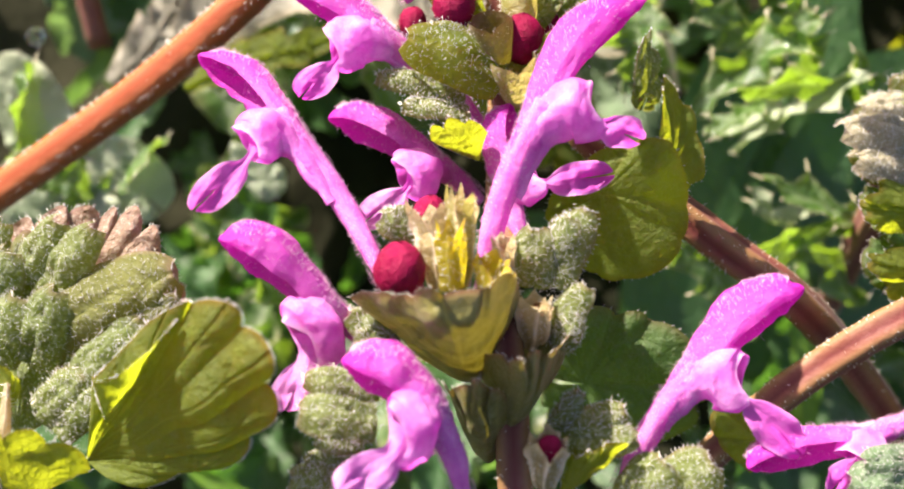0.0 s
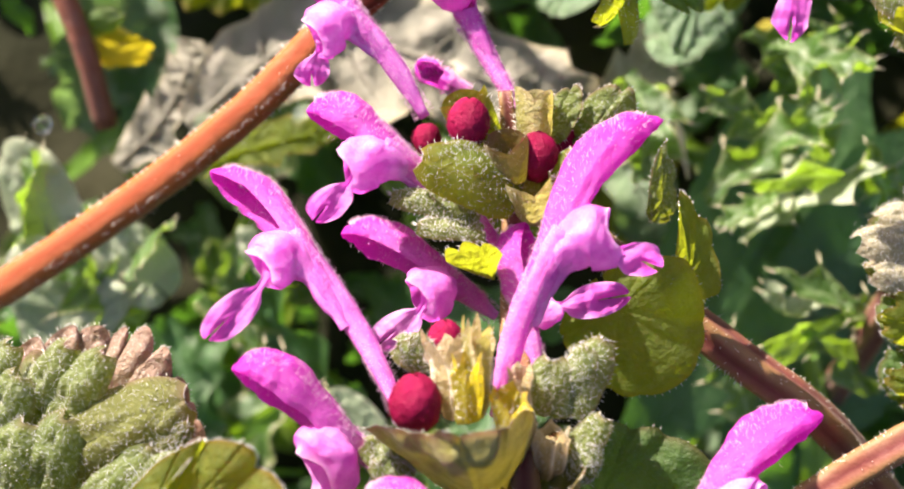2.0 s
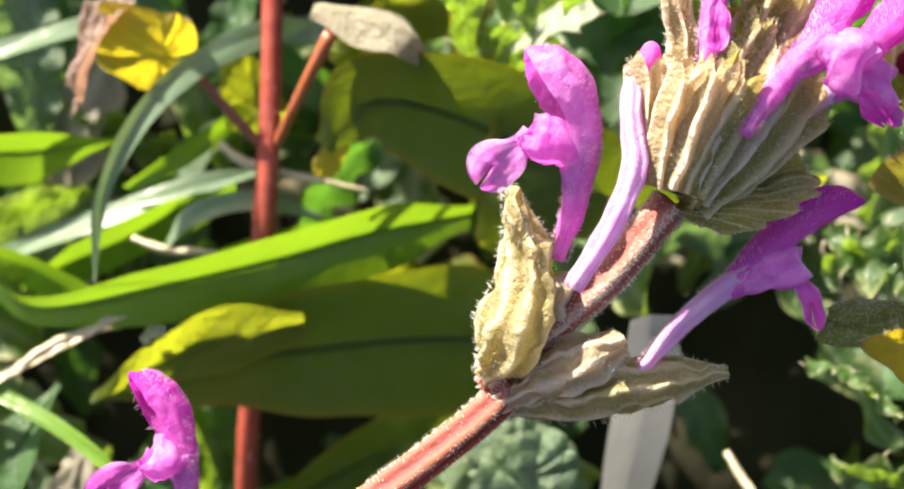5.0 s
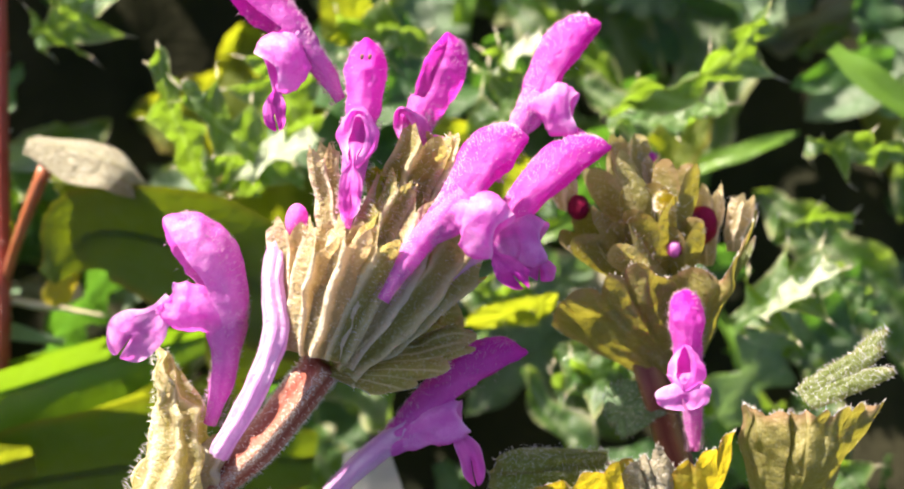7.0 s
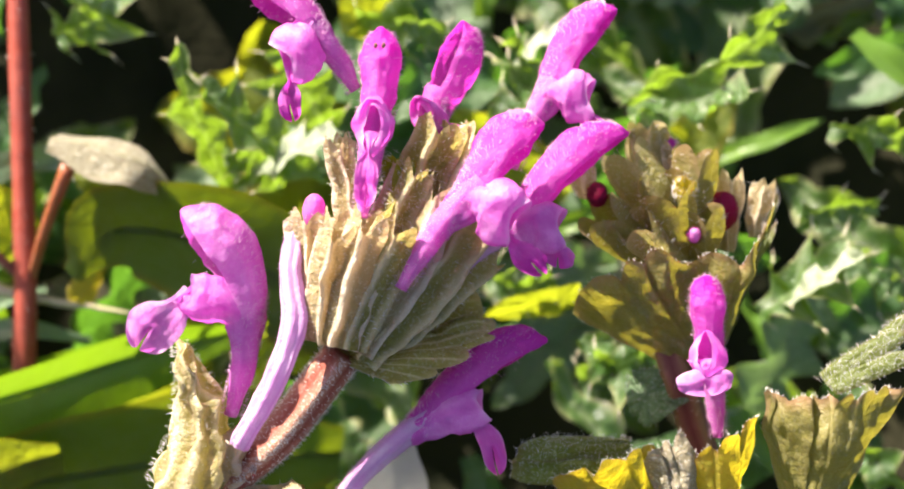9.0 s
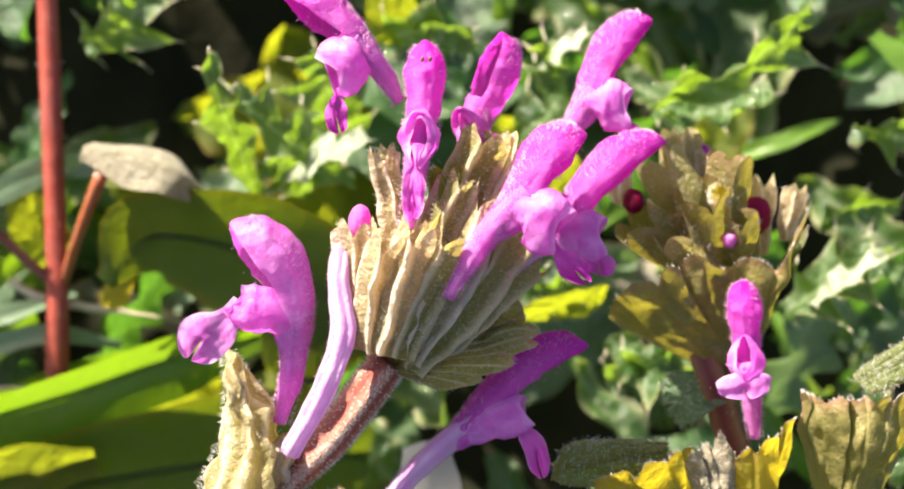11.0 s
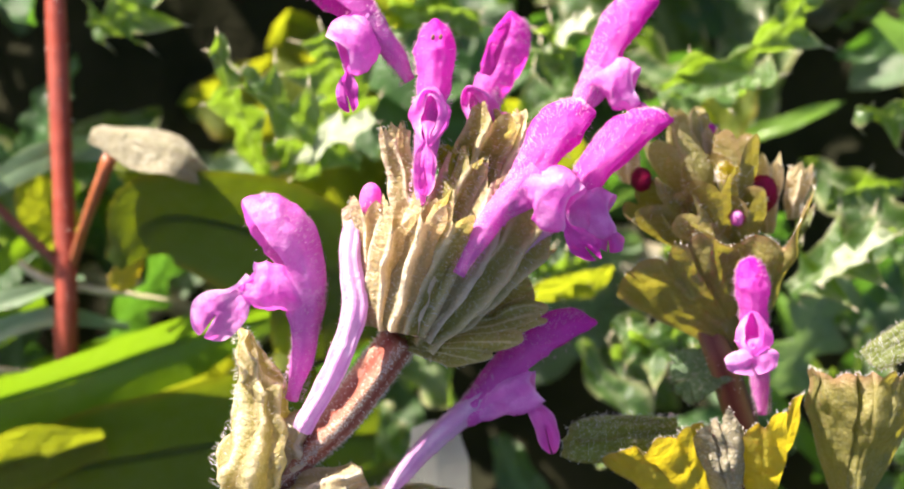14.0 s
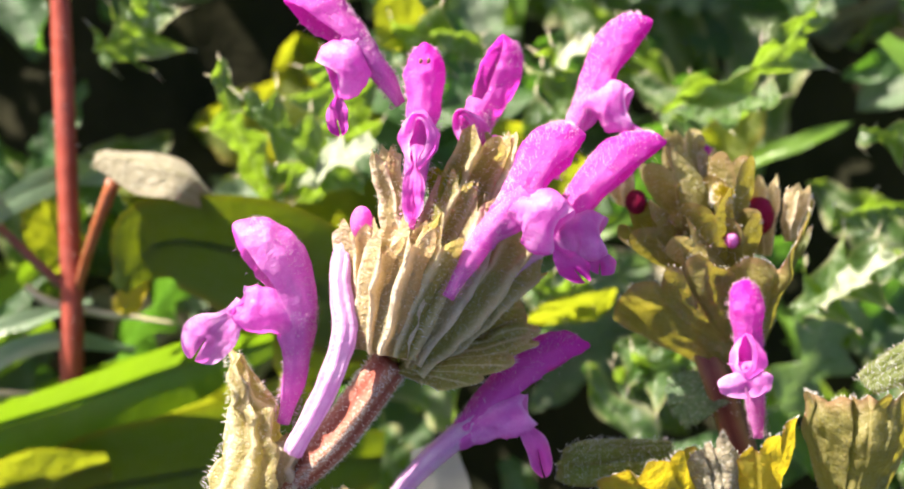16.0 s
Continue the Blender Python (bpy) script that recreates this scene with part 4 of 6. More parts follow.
    # dark leaf below
    leaf(pl, (5.7, -7.7, 36), (14.3, -8.6, 37), (0.2, -0.5, 1), 1.15, 11, 0.05, 0.10, 0.0, GREEN_LEAF, 44, hairs=80)


plant_front()


def plant_left():
    pl = thing("henbit_plant", (-26, -42, 1), "henbit shoot with broad quilted downy leaves, bronze underneath", "flowering plant", "henbit plants")
    stem(pl, [(-26, -44, 0), (-26.1, -17.8, 40), (-23.3, -9.7, 45)], [1.0, 0.9, 0.8], STEM_DARK, 31, n=20, hairs=80)
    fan(pl, (-19.6, -3.6, 42.0), (-23.5, 0.9, 41.0), (-16.8, 1.5, 41.5), (-13.5, -4.3, 41.5), 0.10, 9, 0.14, 0.06, 0.5, 0.06, BROWN_LEAF, 53, hairs=320, name="leaf", label="bronze-pink downy underside of a scalloped leaf")
    fan(pl, (-23.0, -10.4, 41.0), (-26.7, -3.1, 41.0), (-21.4, 1.1, 41.5), (-16.7, -5.4, 42.0), 0.06, 7, 0.10, 0.03, 0.5, 0.08, GREY_LEAF, 51, hairs=200, name="leaf", cells=0.05, label="downy grey-green quilted leaf")
    # the raised cushions between its veins
    lobed_leaf(pl, [((-22.1, -1.6, 43.0), (-20.0, 1.2, 44.6), 2.3), ((-20.9, -2.8, 43.5), (-18.2, 0.9, 45.2), 2.5), ((-21.4, -6.0, 44.0), (-19.8, -2.3, 45.4), 2.9), ((-23.4, -5.8, 43.5), (-22.1, -2.6, 44.8), 3.0), ((-24.0, -3.0, 43.0), (-22.6, -0.3, 44.2), 2.8), ((-24.5, -1.2, 42.6), (-23.2, 1.2, 43.6), 2.0)],
               (-0.25, 0.35, 1), GREY_LEAF, 55, bulge=0.25, full=True, hairs=300, label="downy grey-green quilted cushions of a leaf")
    lobed_leaf(pl, [((-20.0, -4.1, 44.4), (-14.0, -1.4, 45.6), 3.8), ((-16.7, -4.4, 44.8), (-13.8, -2.6, 45.8), 1.7)], (-0.1, 0.10, 1), OLIVE_DOWN, 58, bulge=0.18, full=True, hairs=240, label="olive leaf lobe with a silvery rim")
    lobed_leaf(pl, [((-19.9, -8.1, 45.0), (-15.7, -3.5, 46.0), 2.6), ((-18.3, -6.7, 45.4), (-14.3, -3.9, 46.4), 1.6), ((-20.7, -8.4, 45.2), (-18.1, -6.5, 46.2), 2.2), ((-19.6, -9.5, 45.6), (-17.0, -6.9, 46.6), 1.7)], (-0.25, 0.45, 1), GREY_LEAF, 59, bulge=0.25, full=True, hairs=300, label="downy grey-green quilted cushions of a leaf")
    scalloped_leaf(pl, (-18.1, -10.7, 46.0), [(-17.2, -6.4, 48.5), (-13.1, -3.0, 51.0), (-10.1, -2.6, 52.5), (-8.1, -4.8, 53.0), (-8.0, -7.8, 51.5), (-10.3, -10.2, 49.5), (-14.9, -11.9, 47.5)], (0.25, -0.42, 0.9), LIME_LEAF, 52, scallop=0.06, hairs=700, label="smooth lime-green leaf with pale veins, glowing against the light")
    fan(pl, (-16.6, -8.3, 48.6), (-16.8, -6.3, 50.0), (-14.4, -5.3, 51.6), (-12.3, -3.1, 51.6), 0.06, 2, 0.05, 0.02, 0.5, 0.0, LIME_LEAF, 57, hairs=200, name="leaf", label="lime-green leaf glowing against the light", face=(0.3, -0.5, 0.8))
    fan(pl, (-22.1, -9.4, 46.0), (-23.8, -5.1, 47.0), (-21.6, -5.5, 48.6), (-20.7, -6.3, 48.6), 0.10, 3, 0.10, 0.05, 0.5, 0.0, LIME_LEAF, 54, hairs=60, name="leaf", label="lime-green leaf glowing against the light", face=(0.3, -0.5, 0.8))
    fan(pl, (-21.5, -13.1, 46.0), (-24.3, -9.4, 48.0), (-20.4, -8.9, 49.6), (-17.1, -10.4, 49.0), 0.10, 4, 0.12, 0.03, 0.5, 0.0, LIME_LEAF, 60, hairs=160, name="leaf", label="lime-green leaf glowing against the light", face=(0.1, 0.5, 0.9))
    stem(pl, [(-22.4, -12.6, 46.0), (-21.6, -9.2, 48.0), (-21.2, -6.6, 48.6)], [0.35, 0.30, 0.12], DRY_CALYX, 61, n=14, hairs=60, name="leafstalk")


plant_left()


def plant_right_edge():
    pl = thing("henbit_plant", (32, -36, 1), "henbit stem with downy quilted leaf whorls", "flowering plant", "henbit plants")
    stem(pl, [(33, -38, 0), (30.0, -9.7, 30), (27.6, 0.1, 33), (27.2, 9.3, 33)], [1.0, 0.95, 0.9, 0.6], STEM_DARK, 61, n=24, hairs=120)
    for k, (b, t, n, w, mat) in enumerate((
            ((27.6, 5.5, 33), (22.9, 7.3, 34), (0, 0.6, 1), 0.9, GREY_LEAF), ((27.6, 4.2, 33), (23.2, 5.1, 34), (0, 0.2, 1), 0.8, GREY_LEAF), ((27.6, 1.5, 34), (23.3, 2.4, 35), (0.2, 0.3, 1), 1.0, GREEN_LEAF),
            ((27.6, -1.2, 34), (23.4, -1.0, 35), (0.2, 0.3, 1), 1.0, GREEN_LEAF), ((28.2, 7.6, 33), (25.6, 9.8, 34), (0, 0.6, 1), 0.9, GREY_LEAF))):
        leaf(pl, b, t, n, w, 9, 0.10, 0.14, 0.0, mat, k + 63, nr=14, hairs=90)
    lobed_leaf(pl, [((27.2, 6.3, 34.0), (22.3, 6.8, 36.0), 2.6), ((27.2, 4.5, 34.0), (23.0, 5.0, 36.0), 2.4), ((27.4, 7.8, 33.6), (23.6, 8.0, 35.0), 2.0)], (-0.35, 0.5, 1), FELT, 67, bulge=0.26, full=True, hairs=200, label="whitish downy leaf with pebbly quilting")
    fan(pl, (28.6, 1.8, 34.0), (25.6, 4.1, 35.0), (22.8, 2.7, 36.6), (24.5, 0.6, 35.4), 0.14, 5, 0.10, 0.04, 0.5, 0.0, LIME_LEAF, 68, hairs=100, name="leaf", face=(0.2, -0.5, 0.9))
    fan(pl, (28.6, -1.5, 34.0), (25.6, 0.3, 35.0), (23.0, -0.5, 36.6), (24.8, -2.7, 35.4), 0.14, 5, 0.10, 0.04, 0.5, 0.0, LIME_LEAF, 70, hairs=100, name="leaf", face=(0.2, -0.5, 0.9))
    lobed_leaf(pl, [((30.7, 8.7, 33), (25.1, 8.2, 35), 2.2), ((30.7, 9.7, 33), (26.0, 9.7, 34), 2.0)], (-0.1, 0.5, 1), GREY_LEAF, 69, bulge=0.2, hairs=60)
    lobed_leaf(pl, [((23.3, -12.1, 46.0), (19.6, -11.4, 47.0), 2.4), ((23.0, -10.7, 46.0), (20.2, -10.6, 47.0), 1.6)], (0, 0.3, 1), BLUE_LEAF, 71, bulge=0.2, full=True, hairs=120)
    flower(pl, (24.5, -8.7, 44), (20.7, -9.9, 45), (14.7, -11.1, 46), (19.6, -10.7, 46), (18.5, -12.3, 47), 66, size=0.9)


plant_right_edge()


def stems_behind():
    pl = thing("henbit_shoot", (36, -35, 1), "bare reddish hairy henbit stem leaning on its neighbours", "plant stem", "fallen stems")
    stem(pl, [(14.7, -12.7, 33.0), (18.0, -9.3, 35.0), (20.7, -7.0, 36.0), (25.6, -3.9, 37.0), (36.5, -0.6, 30)], [0.95, 1.0, 1.0, 1.0, 0.9], STEM_DARK, 71, hairs=260)
    leaf(pl, (17.8, -11.3, 36), (14.2, -9.7, 38), (0.2, 0.2, 1), 0.8, 7, 0.08, 0.1, 0, LIME_LEAF, 72, name="bract")
    pl = thing("henbit_shoot", (8, -10, 30), "brown hairy henbit stem behind the flowers", "plant stem", "fallen stems")
    stem(pl, [(5.9, 7.8, 34), (9.8, 4.4, 35), (15.4, -0.0, 35), (21.5, -4.6, 33), (31.8, -14.7, 20)], [0.85, 0.95, 1.05, 1.05, 1.0], STEM_DARK, 73, hairs=260)


stems_behind()


# ---- the long arching plant that the view follows ----
def plant_arching():
    pl = thing("henbit_plant", (-50, -30, 2), "long arching henbit stem with ribbed whorls of magenta flowers", "flowering plant", "henbit plants")
    stem(pl, [(-58, -34, 0), (-42.4, -3.1, 15), (-30.3, 3.5, 21), (-19.9, 9.7, 26), (-12.8, 14.6, 30), (-6.9, 19.9, 33)], [1.3, 1.25, 1.2, 1.15, 1.1, 1.08], STEM_ORANGE, 81, n=50, hairs=560, depth=0.05)
    stem(pl, [(-7.1, 19.7, 33), (-2.5, 23.3, 35), (1.4, 25.6, 36)], [1.08, 1.04, 1.0], STEM, 86, n=24, hairs=420, depth=0.12)
    stem(pl, [(1.4, 25.6, 36), (4.2, 27.5, 36), (7.0, 29.8, 35)], [1.1, 1.0, 1.05], STEM, 82, n=14, hairs=120)
    stem(pl, [(6.7, 29.7, 35), (13.2, 34.5, 36), (21.9, 41.5, 36), (22.1, 43.4, 36)], [0.95, 0.88, 0.86, 0.88], STEM, 83, n=44, hairs=1700, depth=0.22)
    stem(pl, [(21.8, 43.2, 36), (25.2, 46.3, 37), (27.9, 48.8, 37), (31.2, 52.9, 38)], [0.95, 0.9, 1.0, 0.95], STEM_PINK, 84, n=24, hairs=1900)
    stem(pl, [(30.9, 53.6, 38), (32.9, 58.1, 38), (36.4, 63.5, 38)], [1.0, 0.8, 0.6], STEM_DARK, 85, n=16, hairs=40)
    # leaf pair and flower at the middle node
    lobed_leaf(pl, [((5.6, 32.8, 36.5), (-0.4, 33.7, 38), 3.0), ((5.9, 30.2, 37), (-1.5, 30.5, 39.5), 4.7), ((6.3, 28.2, 38), (-0.8, 27.8, 40.5), 3.6)], (-0.2, 0.4, 1), GREEN_LEAF, 91, bulge=0.15, full=True, hairs=160, label="downy dark green leaf with rounded quilted lobes")
    # The green leaf's lit inner parts, given the lime colour as extra lobes.
    lobed_leaf(pl, [((3.9, 33.4, 37.2), (6.1, 29.1, 37.6), 2.6), ((2.9, 34.7, 36.8), (5.1, 32.2, 37.2), 2.4)], (0.3, -0.9, 0.4), LIME_LEAF, 97, bulge=0.06, hairs=40, full=True)
    lobed_leaf(pl, [((7.3, 27.6, 38.5), (4.2, 25.5, 40), 3.4), ((7.2, 26.4, 38.8), (5.7, 24.6, 40), 2.6)], (0, 0.3, 1), GREEN_LEAF, 93, bulge=0.2, full=True, hairs=60)
    lobed_leaf(pl, [((8.2, 27.3, 38.5), (8.5, 22.5, 39), 2.2)], (-0.4, 0, 1), GREEN_LEAF, 94, bulge=0.22, hairs=40)
    lobed_leaf(pl, [((8.3, 24.1, 37.5), (9.2, 21.2, 38), 1.7), ((9.1, 21.9, 37.5), (7.5, 18.2, 38), 2.0), ((8.9, 21.4, 37), (9.3, 17.4, 37.5), 1.5)], (0.3, -0.9, 0.4), LIME_LEAF, 95, bulge=0.16, full=True, hairs=60)
    leaf(pl, (9.4, 24.0, 33), (14.2, 20.2, 33), (-0.2, 0.2, 1), 0.65, 9, 0.05, 0.16, 0.0, GREEN_LEAF, 96, hairs=80)
    calyx(pl, (6.7, 30.1, 37), (6.7, 34.2, 38), 0.6, 1.1, GREY_LEAF, 98)
    calyx(pl, (7.1, 27.6, 37), (9.1, 27.8, 38), 0.5, 0.7, GREY_LEAF, 99, tooth=0.35, flare=0.3, hairs=90)
    blade(pl, [(2.2, 25.6, 36), (4.9, 23.9, 36), (7.8, 21.9, 36)], [0.5, 0.7, 0.2], (0, 0.5, 1), 0.3, CALYX, 16)
    flower(pl, (8.5, 25.6, 33), (18.2, 30.5, 35), (23.7, 33.3, 35), (19.8, 29.9, 36), (19.8, 27.9, 36), 101, tube=PALE_TUBE, size=0.95, spread=0.7, start=0.66)
    flower(pl, (5.7, 34.1, 37), (5.3, 38.8, 37), (2.4, 43.1, 37), (3.7, 39.3, 38), (0.5, 36.2, 38), 102, size=1.0, pouch=0.85, neck=0.5, spread=1.1)
    calyx(pl, (6.6, 32.3, 36), (5.5, 35.4, 37), 0.6, 0.9, GREY_LEAF, 103)
    # lower node of the ribbed whorls
    cup(pl, [(21.5, 43.2, 36), (23.0, 46.0, 38), (23.6, 49.7, 38), (22.5, 53.6, 38)], [0.7, 2.3, 1.5, 0.45], CALYX, 111, hairs=900)
    cup(pl, [(21.9, 43.3, 35), (24.5, 46.6, 37), (25.5, 48.8, 38)], [0.6, 1.5, 0.7], DRY_CALYX, 112, hairs=260)
    cup(pl, [(22.4, 42.0, 36), (26.1, 43.9, 37), (28.9, 45.2, 37)], [0.7, 1.7, 0.9], DRY_CALYX, 113)
    cup(pl, [(22.6, 41.5, 35), (27.2, 42.5, 36), (31.2, 43.3, 36), (34.7, 43.7, 36)], [0.7, 1.7, 1.5, 0.35], CALYX, 114)
    # flowers of the lower node
    flower(pl, (25.2, 49.7, 38.0), (26.3, 56.0, 39.0), (23.2, 60.5, 40.4), (23.4, 56.7, 40.6), (20.9, 53.4, 40.6), 115, size=1.18, helm=1.10, spread=1.15, lip=THROAT, hood=TUBE_DEEP, pouch=0.72, neck=0.62)
    bare_tube(pl, [(25.9, 48.3, 40.0), (28.0, 52.0, 40.4), (28.9, 54.7, 40.4), (28.7, 57.3, 40.0), (28.9, 59.6, 39.0)], [0.50, 0.60, 0.64, 0.55, 0.42], PALE_TUBE, 116)
    flower(pl, (29.8, 43.7, 37), (36.1, 49.6, 36.4), (42.2, 53.3, 35.2), (38.8, 50.0, 36.6), (39.3, 46.2, 37.0), 117, size=0.98, tube=PALE_TUBE, spread=0.75, start=0.74, pouch=0.85, neck=0.45)
    # ribbed top whorl: narrow calyces in two tiers
    for k, (b, m, r, mat) in enumerate((
            ((29.6, 53.8, 38.4), (29.6, 59.9, 39.0), 0.95, DRY_CALYX), ((30.3, 53.6, 39.6), (31.4, 59.4, 41.0), 0.95, DRY_CALYX), ((31.0, 53.5, 40.0), (33.0, 59.5, 41.0), 1.0, DRY_CALYX), ((31.6, 53.3, 39.8), (34.6, 59.4, 40.5), 1.05, CALYX),
            ((32.0, 53.2, 39.0), (36.4, 61.0, 39.0), 1.0, DRY_CALYX), ((32.2, 52.7, 38.4), (37.8, 59.4, 38.0), 1.15, CALYX), ((32.1, 52.3, 37.8), (38.5, 57.9, 37.0), 1.1, CALYX), ((34.9, 59.4, 38.0), (36.6, 64.7, 38.5), 1.15, CALYX),
            ((33.9, 59.4, 38.0), (34.6, 62.9, 39.0), 0.85, LIME_LEAF), ((36.3, 60.1, 37.0), (38.6, 64.2, 37.5), 1.0, DRY_CALYX), ((32.0, 58.5, 37.5), (31.1, 64.0, 38.0), 0.60, DRY_CALYX), ((33.6, 58.8, 39.0), (35.3, 62.4, 39.5), 0.85, CALYX))):
        calyx(pl, b, m, 0.85, r * 1.12, mat, k + 120, teeth=5, hairs=190, tooth=0.16, flare=0.08, rib=0.42)
    fan(pl, (30.9, 52.5, 37.5), (38.2, 56.9, 35.5), (39.2, 54.4, 36.0), (38.4, 52.9, 37.0), 0.12, 3, 0.07, 0.03, 0.5, 0.04, CALYX, 133, hairs=120)
    fan(pl, (30.9, 52.4, 38.0), (38.4, 54.6, 36.5), (36.9, 52.0, 37.5), (33.8, 51.1, 38.0), 0.14, 3, 0.07, 0.03, 0.5, 0.04, CALYX, 134, hairs=120)
    # flowers of the top whorl
    flower(pl, (34.4, 56.3, 40.6), (38.7, 61.7, 41.0), (41.9, 64.7, 39.6), (40.5, 59.7, 41.6), (41.7, 56.9, 41.0), 141, size=1.12, spread=0.75, lip=HOOD)
    flower(pl, (35.7, 55.6, 38.8), (41.2, 60.1, 37.4), (46.9, 64.6, 34.6), (43.1, 59.4, 37.6), (42.6, 57.2, 37.6), 142, size=1.0, tube=PALE_TUBE, start=0.6, neck=0.4)
    flower(pl, (40.4, 62.7, 34.0), (43.0, 67.5, 34.0), (46.5, 71.8, 33.0), (45.0, 66.7, 34.5), (45.0, 64.8, 34.5), 143, size=1.0, spread=0.7)
    flower(pl, (32.4, 60.0, 40.0), (33.3, 65.6, 40.0), (33.6, 69.8, 40.0), (33.1, 64.6, 41.4), (32.7, 60.4, 42.0), 144, size=1.06, spread=0.62, hollow=0.0)
    flower(pl, (36.2, 63.2, 37.0), (36.1, 66.2, 36.0), (37.9, 70.9, 35.0), (35.5, 65.3, 37.0), (37.8, 64.6, 37.0), 145, size=1.02, spread=0.6)
    flower(pl, (32.1, 66.8, 38.0), (29.6, 70.1, 39.0), (26.1, 72.5, 39.0), (28.3, 68.2, 40.0), (29.0, 65.0, 40.0), 146, size=1.05, spread=0.62, lip=HOOD)
    for c in ((33.4, 68.5, 42.2), (33.8, 68.5, 42.2)):
        bm = fresh()
        ball(bm, c, 0.10, seg=10, rings=6, long=1.5, axis=(0.2, 1, 0))
        part("anther", bm, STEM_DARK, pl, "tiny dark anther")
    bm = fresh()
    ball(bm, (29.8, 60.4, 38.4), 0.62, long=1.5, axis=(0.1, 1, 0.2))
    part("bud", bm, HOOD, pl, "small magenta bud")


plant_arching()


def plant_middle_right():
    pl = thing("henbit_plant", (28, 2, 2), "henbit shoot with bright magenta flowers above a lime whorl", "flowering plant", "henbit plants")
    stem(pl, [(30, -6, 0), (27.7, 9.9, 36), (25.6, 17.4, 43), (25.2, 20.4, 44)], [1.0, 0.95, 0.9, 0.6], STEM_DARK, 151, n=20, hairs=80)
    flower(pl, (24.9, 20.8, 45), (25.1, 29.3, 46), (26.5, 34.7, 46), (26.3, 29.6, 47), (28.4, 29.4, 47), 152)
    flower(pl, (23.6, 18.1, 44), (17.3, 21.2, 44), (12.7, 22.5, 43), (15.8, 19.9, 45), (15.8, 16.4, 46), 153, neck=0.45)
    for k, (b, m, r, mat) in enumerate((
            ((25.3, 16.8, 43), (22.7, 20.3, 44), 1.2, LIME_LEAF), ((25.4, 17.0, 44), (25.0, 22.2, 45), 1.4, LIME_LEAF), ((25.9, 16.8, 43), (27.3, 21.9, 44), 1.2, LIME_LEAF),
            ((24.8, 15.8, 44), (21.5, 18.2, 45), 1.1, LIME_LEAF), ((25.7, 16.6, 45), (27.4, 18.5, 46), 1.2, LIME_LEAF))):
        calyx(pl, b, m, 0.7, r, mat, k + 155)
    lobed_leaf(pl, [((25.6, 17.4, 43.0), (20.8, 19.2, 45.0), 2.6), ((25.9, 16.2, 43.0), (21.5, 17.1, 45.0), 2.6)], (0, 0.4, 1), GREY_LEAF, 161, bulge=0.2, full=True, hairs=200)
    lobed_leaf(pl, [((27.1, 17.4, 43.0), (29.0, 20.4, 45.0), 2.4), ((28.2, 16.0, 43.0), (31.6, 19.8, 45.0), 2.8), ((27.6, 15.5, 43.4), (29.8, 17.9, 45.4), 2.6)], (0, 0.4, 1), GREY_LEAF, 162, bulge=0.2, full=True, hairs=200)
    fan(pl, (25.9, 14.6, 43.4), (22.2, 17.7, 45.6), (24.4, 19.6, 47.0), (27.4, 18.5, 46.0), 0.2, 5, 0.10, 0.04, 0.5, 0.0, LIME_LEAF, 163, hairs=200, face=(0, -0.2, 1), bowl=0.6)
    fan(pl, (27.6, 13.8, 43.4), (26.4, 17.0, 45.6), (27.9, 18.4, 47.0), (30.7, 17.4, 46.0), 0.2, 5, 0.10, 0.04, 0.5, 0.0, LIME_LEAF, 164, hairs=200, face=(0, -0.2, 1), bowl=0.6)


plant_middle_right()


